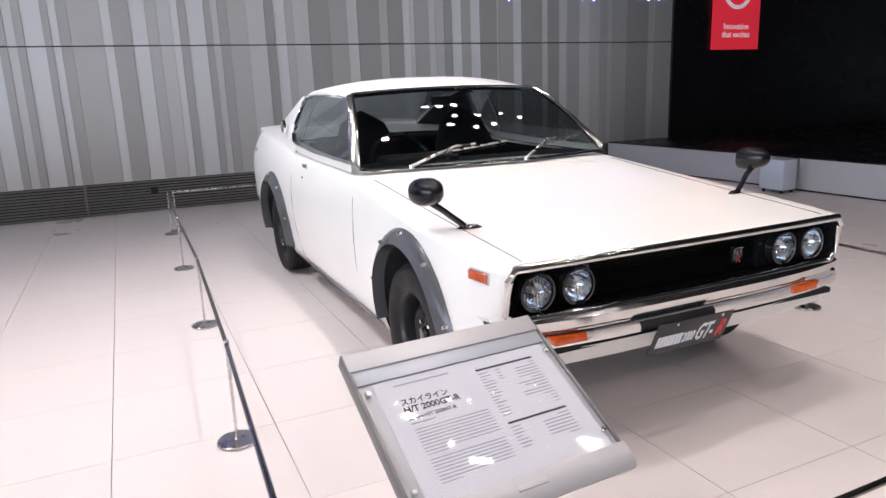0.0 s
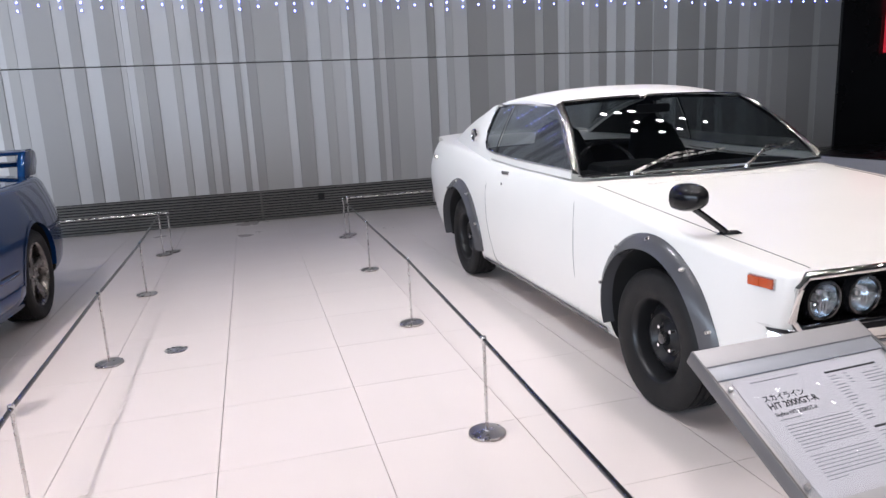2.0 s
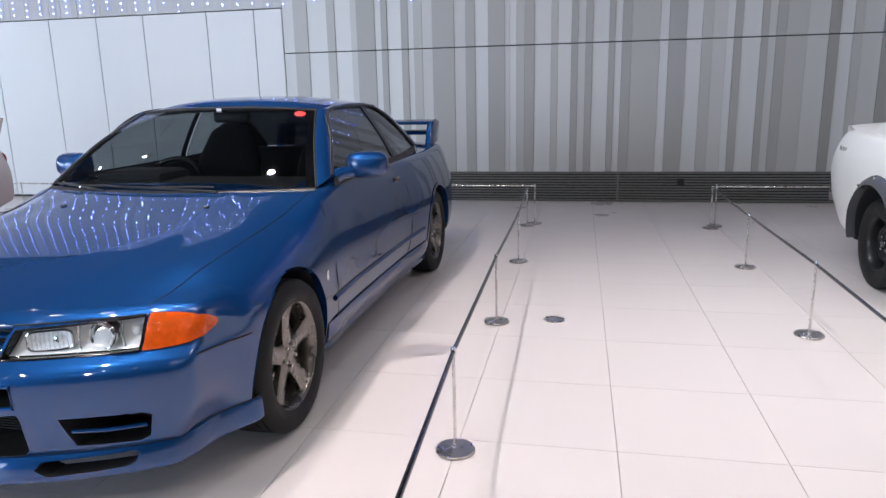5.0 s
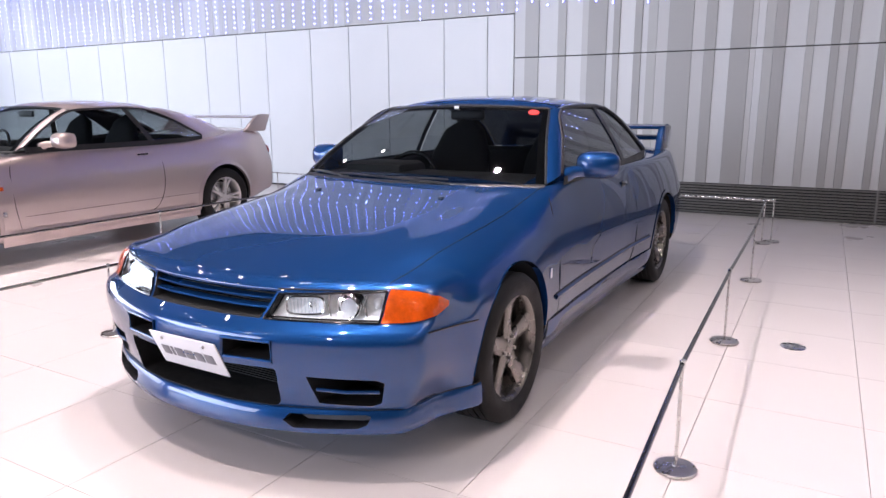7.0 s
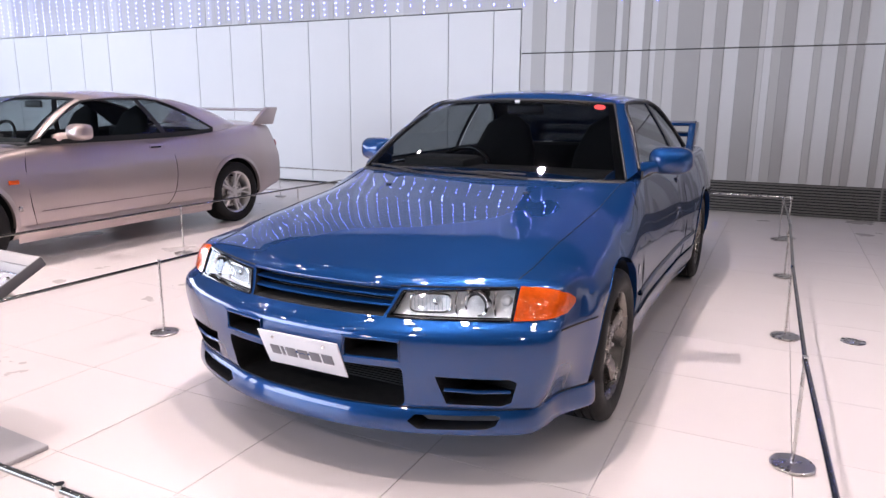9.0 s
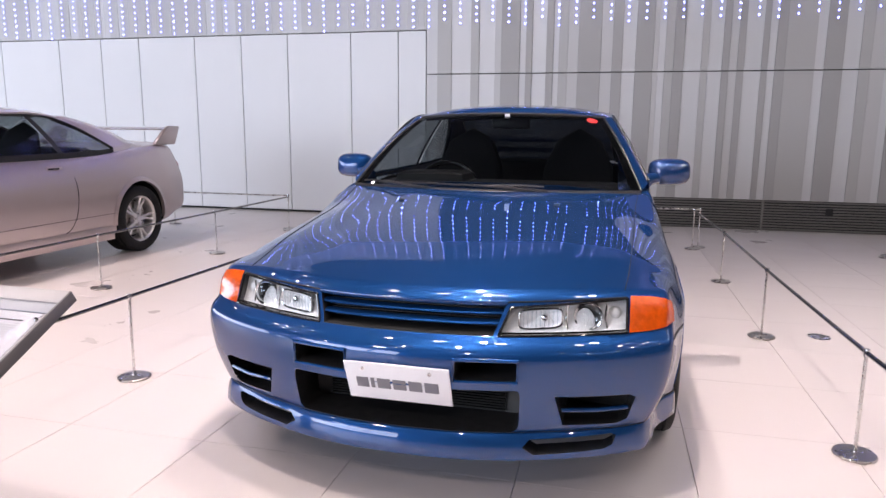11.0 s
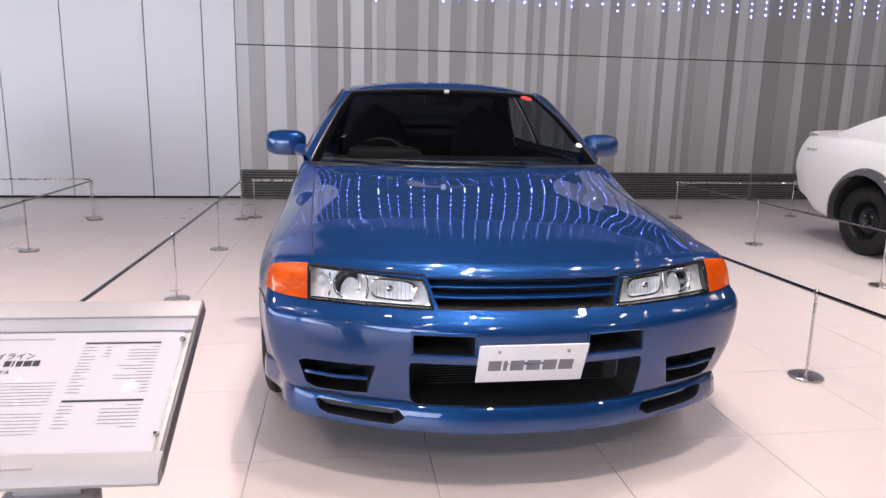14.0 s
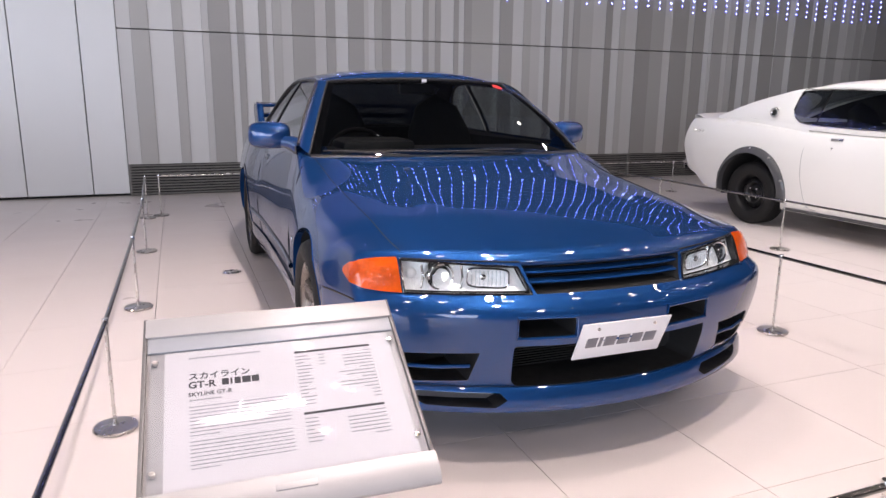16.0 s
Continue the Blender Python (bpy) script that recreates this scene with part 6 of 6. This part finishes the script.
    # cowl vents
    part("cowl_vent", boxes(*[(-0.5 + 0.03 * k, -0.485 + 0.03 * k, 1.30, 1.35, B.top(-0.5 + 0.03 * k, 1.32).z - 0.002, B.top(-0.5 + 0.03 * k, 1.32).z + 0.001) for k in range(34)]), IVORY, car, smooth=False)
    seat(car, -0.36, 2.22, 0.50)
    seat(car, 0.36, 2.22, 0.50)
    part("rear_bench", boxes((-0.58, 0.58, 2.98, 3.2, 0.5, 0.97), bevel=0.06), CABIN, car)
    part("parcel_shelf", boxes((-0.6, 0.6, 3.1, 3.9, 0.93, 0.97)), CABIN, car)
    part("dashboard", boxes((-0.68, 0.68, 1.56, 1.85, 0.62, 0.915), (-0.56, -0.14, 1.62, 1.86, 0.86, 0.955), bevel=0.035), CABIN_D, car)
    steering(car, -0.36, 1.95, 0.88, 28)
    part("mirror_inside", boxes((-0.11, 0.11, 2.05, 2.08, 1.2, 1.255), bevel=0.012), PLASTIC, car, "inside mirror")
    return car


# ---- the silver coupe ----
def silver_car(cx, y0):
    car = thing("silver_coupe", (cx, y0, 0), "silver-lilac two-door sports coupe with rear wing and silver alloy wheels", "car")
    L = 4.66
    B = Body(
        L,
        top=curve((0, 0.66), (0.15, 0.70), (0.6, 0.79), (1.2, 0.88), (1.6, 0.935), (1.9, 0.955), (3.2, 0.965), (3.7, 1.005), (4.1, 1.04), (4.45, 1.055), (4.66, 1.035)),
        bottom=curve((0, 0.17), (0.5, 0.19), (1.5, 0.2), (3.2, 0.21), (4.0, 0.25), (4.66, 0.34)),
        width=curve((0, 0.82), (0.4, 0.87), (0.95, 0.89), (1.5, 0.868), (2.2, 0.862), (3.0, 0.872), (3.6, 0.89), (4.1, 0.87), (4.45, 0.83), (4.66, 0.78)),
        side=curve((0.15, 0.94), (0.25, 0.975), (0.4, 0.995), (0.55, 1.0), (0.68, 0.99), (0.78, 0.965), (0.87, 0.93), (0.95, 0.89), (1.03, 0.83)),
        crown=curve((0, 0.02), (0.6, 0.05), (1.4, 0.05), (2, 0.03), (4.66, 0.035)),
        bow_f=curve((0, 0), (0.4, 0.05), (0.7, 0.2), (0.88, 0.4)),
        rake_f=curve((0.15, 0.04), (0.3, 0.0), (0.5, 0.0), (0.7, 0.12)),
        bow_r=curve((0, 0), (0.5, 0.05), (0.88, 0.22)),
        rake_r=curve((0.25, 0.08), (0.45, 0.0), (0.62, 0.0), (0.8, 0.05), (1.03, 0.14)),
        r=0.035)
    FW, RW, WZ, WR = 0.93, 3.655, 0.318, 0.352
    cut = []
    for s in (-1, 1):
        for v in (FW, RW):
            cut.append((lathe([(0, s * 0.52), (WR, s * 0.52), (WR, s * 1.1), (0, s * 1.1)], 64, "x", at=(0, v, WZ + 0.015)), DARKM))
    cut.append((prism([(-0.4, 0.5), (0.4, 0.5), (0.36, 0.3), (-0.36, 0.3)], -0.05, 0.3), PLASTIC))
    cut.append((boxes((-0.64, 0.64, 1.52, 3.5, 0.5, 1.2)), CABIN))
    body = new("body", carve(B.mesh(), LILAC, cut))
    body.parent = car
    C = Cabin(ws_bot=(0.74, 1.34, 0.2, 0.93, 0.0), ws_top=(0.54, 2.02, 0.08, 1.29, 0.02), roof_z=curve((0, 1.29), (0.2, 1.334), (0.5, 1.352), (0.8, 1.338), (1, 1.295)),
              roof_w=curve((0, 0.54), (0.3, 0.565), (0.7, 0.56), (1, 0.53)), rw_top=(0.53, 3.2, -0.04, 1.295, 0.02), rw_bot=(0.60, 4.06, -0.10, 1.025, 0.01),
              side=lambda v, z: (0.785 - 0.22 * max(0, (z - 0.93) / 0.365) ** 1.25) * (1 - 0.05 * max(0, v - 2.9) ** 1.3), roof_drop=0.05)
    part("roof", outward(patch(C.roof, 30, 36)), LILAC, car)
    cabin_parts(car, B, C, LILAC, CLEAR_W, TINT_D,
                door_bot=[(1.60, 0.945), (1.9, 0.948), (2.4, 0.95), (2.80, 0.955)], door_top=[(1.60, 0.965), (1.85, 1.12), (2.14, 1.252), (2.66, 1.276)],
                quarter_bot=[(2.86, 0.956), (3.06, 0.96), (3.26, 0.967), (3.48, 0.98)], quarter_top=[(2.72, 1.276), (2.94, 1.255), (3.18, 1.165), (3.48, 0.995)], trim=PLASTIC)
    for s in (-1, 1):
        seam(smooth_line([B.side(v, z, s, 0.0006) for v, z in ((1.46, 0.27), (1.42, 0.5), (1.42, 0.75), (1.46, 0.90))], 24), car, 0.003)
        seam(smooth_line([B.side(v, z, s, 0.0006) for v, z in ((2.85, 0.92), (2.88, 0.7), (2.86, 0.48), (2.78, 0.33), (2.64, 0.27))], 30), car, 0.003)
        seam([B.side(1.46 + 1.18 * i / 20, 0.27, s, 0.0006) for i in range(21)], car, 0.003)
        seam([B.side(1.5 + 1.8 * i / 20, 0.40 + 0.01 * i / 20, s, 0.0006) for i in range(21)], car, 0.002)
        seam([B.top(s * u, v, -0.0005) for u, v in ((0.66, 0.5), (0.68, 0.9), (0.71, 1.3), (0.73, 1.55))], car)
        def skirt(i, j, s=s):
            v = 1.3 + 2.0 * i
            z = 0.30 - 0.13 * j
            p = B.side(v, max(z, 0.22), s)
            o = 0.02 * math.sin(math.pi * min(1, 0.12 + j * 0.75)) * min(1, i * 12 + 0.3, (1 - i) * 12 + 0.3)
            return Vector((p.x + s * o, v, z))
        part("side_skirt", outward(patch(skirt, 40, 8)), LILAC, car)
        for v in (FW, RW):
            part("arch_lip", outward(arch_lip(B, v, WZ + 0.015, WR - 0.004, -6, 186, s, 0.04, 0.012), (0, v, WZ)), LILAC, car)
            part("arch_edge", arch_flange(B, v, WZ + 0.015, WR - 0.004, -6, 186, s, 0.012, 0.035), LILAC, car)
            wheel(car, s * (0.885 - 0.125), v, WZ, 0.318, 0.222, 0.245, s, "twin", SILVER)
        p = B.side(2.72, 0.845, s)
        part("door_handle", boxes((p.x - 0.006, p.x + 0.010, p.y - 0.11, p.y + 0.06, p.z - 0.018, p.z + 0.018), bevel=0.008), LILAC, car)
        part("handle_recess", boxes((p.x - 0.004, p.x + 0.012, p.y - 0.10, p.y + 0.02, p.z - 0.012, p.z + 0.004), bevel=0.003), DARKM, car)
        p = B.side(1.30, 0.645, s)
        part("side_marker", boxes((p.x - 0.004, p.x + 0.008, p.y - 0.04, p.y + 0.04, p.z - 0.017, p.z + 0.017), bevel=0.004), AMBER, car, "amber side marker")
        p = B.side(1.33, 0.44, s)
        part("wing_badge", boxes((p.x - 0.002, p.x + 0.004, p.y - 0.016, p.y + 0.016, p.z - 0.02, p.z + 0.02), bevel=0.002), STEEL, car)

        def shellf(i, j, s=s):
            a, t = 2 * math.pi * i, j
            e = math.sqrt(max(0.0, 1 - (1 - min(1, t / 0.6)) ** 2.4)) if t < 0.6 else 1 - 0.1 * ((t - 0.6) / 0.4) ** 2
            x = math.copysign(abs(math.cos(a)) ** 0.62, math.cos(a)) * 0.1 * e
            z = math.copysign(abs(math.sin(a)) ** 0.62, math.sin(a)) * 0.068 * e
            return Vector((s * (0.90 + x), 1.77 + 0.15 * t, 1.005 + z))
        part("door_mirror", outward(patch(shellf, 28, 16), (s * 0.9, 1.85, 1.005)), LILAC, car, "body-coloured door mirror")
        part("mirror_foot", tube([(s * 0.745, 1.75, 0.95), (s * 0.79, 1.78, 0.975), (s * 0.85, 1.84, 0.98)], [0.04, 0.03, 0.026], 10), LILAC, car)
        part("wing_end", prism([(4.12, 1.01), (4.46, 1.01), (4.55, 1.20), (4.38, 1.205), (4.29, 1.15)], s * 0.70 - 0.025, s * 0.70 + 0.025, "x", 0.012), LILAC, car, "upright wing end")
        lens = part("headlamp", outward(patch(lambda i, j, s=s: B.front(s * (0.42 + 0.32 * i), 0.62 + 0.012 * i - (0.09 - 0.02 * i) * j, -0.02), 20, 6), (0, 2, 0.6)), REFL, car, "long clear headlamp")
        part("lens_cover", outward(patch(lambda i, j, s=s: B.front(s * (0.42 + 0.32 * i), 0.62 + 0.012 * i - (0.09 - 0.02 * i) * j, 0.004), 20, 6), (0, 2, 0.6)), CLEAR, lens)
        for u in (0.45, 0.64):
            c = B.front(s * u, 0.78, 0.0, 1)
            part("tail_lamp", lathe([(0, 0.012), (0.05, 0.008), (0.066, 0.0), (0.066, -0.03)], 28, "y", at=(c.x, c.y, c.z)), TAILR, car, "round red tail lamp")

    def wing(i, j):
        u = -0.70 + 1.4 * i
        a = 2 * math.pi * j
        return Vector((u, 4.43 + 0.10 * math.cos(a), 1.175 + 0.012 * math.sin(a) + 0.012 * math.cos(a)))
    part("wing_blade", patch(wing, 20, 16), LILAC, car, "rear wing blade")
    part("aerial_base", lathe([(0, 0.03), (0.012, 0.025), (0.016, 0)], 16, at=(0.0, 3.3, 1.28)), PLASTIC, car)
    seat(car, -0.36, 2.45, 0.54)
    seat(car, 0.36, 2.45, 0.54)
    part("rear_bench", boxes((-0.58, 0.58, 3.25, 3.45, 0.5, 1.0), bevel=0.06), CABIN, car)
    part("dashboard", boxes((-0.68, 0.68, 1.56, 1.86, 0.64, 0.94), (-0.55, -0.16, 1.61, 1.88, 0.88, 0.985), bevel=0.04), CABIN_D, car)
    steering(car, -0.36, 1.98, 0.9, 24)
    part("mirror_inside", boxes((-0.11, 0.11, 2.08, 2.11, 1.195, 1.255), bevel=0.012), PLASTIC, car, "inside mirror")
    return car


white_car(2.18, 1.86)
silver_car(-7.2, 1.98)


# ---- floor tiles ----
def tile_mesh():
    bm = boxes((0.0014, 0.5986, 0.0010, 0.5990, -0.012, 0.0), bevel=0.0)
    me = bpy.data.meshes.new("tile")
    bm.to_mesh(me)
    bm.free()
    me.materials.append(TILE)
    return me


TM = tile_mesh()
far_v, far_f = [], []
nx0, nx1 = int((X0 - 0.19) / 0.6) - 1, int((7.4 - 0.19) / 0.6) + 1
for i in range(nx0, nx1 + 1):
    for j in range(int((Y0 - 0.34) / 0.6) - 1, int((Y1 - 0.34) / 0.6) + 2):
        x, y = 0.19 + 0.6 * i, 0.34 + 0.6 * j
        if -4.2 < x < 3.2 and 0.9 < y < 7.2 and not (x > 3.0):
            t = new("tile", TM)
            t.location = (x, y, 0)
            t.parent = FLOOR
        elif x + 0.6 > X0 and y + 0.6 > Y0 and y < Y1 + 0.2:
            a, b, c, d = x + 0.0014, x + 0.5986, y + 0.0010, y + 0.5990
            k = len(far_v)
            far_v += [(a, c, 0), (b, c, 0), (b, d, 0), (a, d, 0), (a, c, -0.012), (b, c, -0.012), (b, d, -0.012), (a, d, -0.012)]
            far_f += [(k, k + 1, k + 2, k + 3), (k, k + 4, k + 5, k + 1), (k + 1, k + 5, k + 6, k + 2), (k + 2, k + 6, k + 7, k + 3), (k + 3, k + 7, k + 4, k)]
me = bpy.data.meshes.new("far_tiles")
me.from_pydata(far_v, [], far_f)
me.materials.append(TILE_FAR)
ob = new("far_tiles", me)
ob.parent = FLOOR
tagged(ob, "cream polished stone tiles further off", kind="stuff")
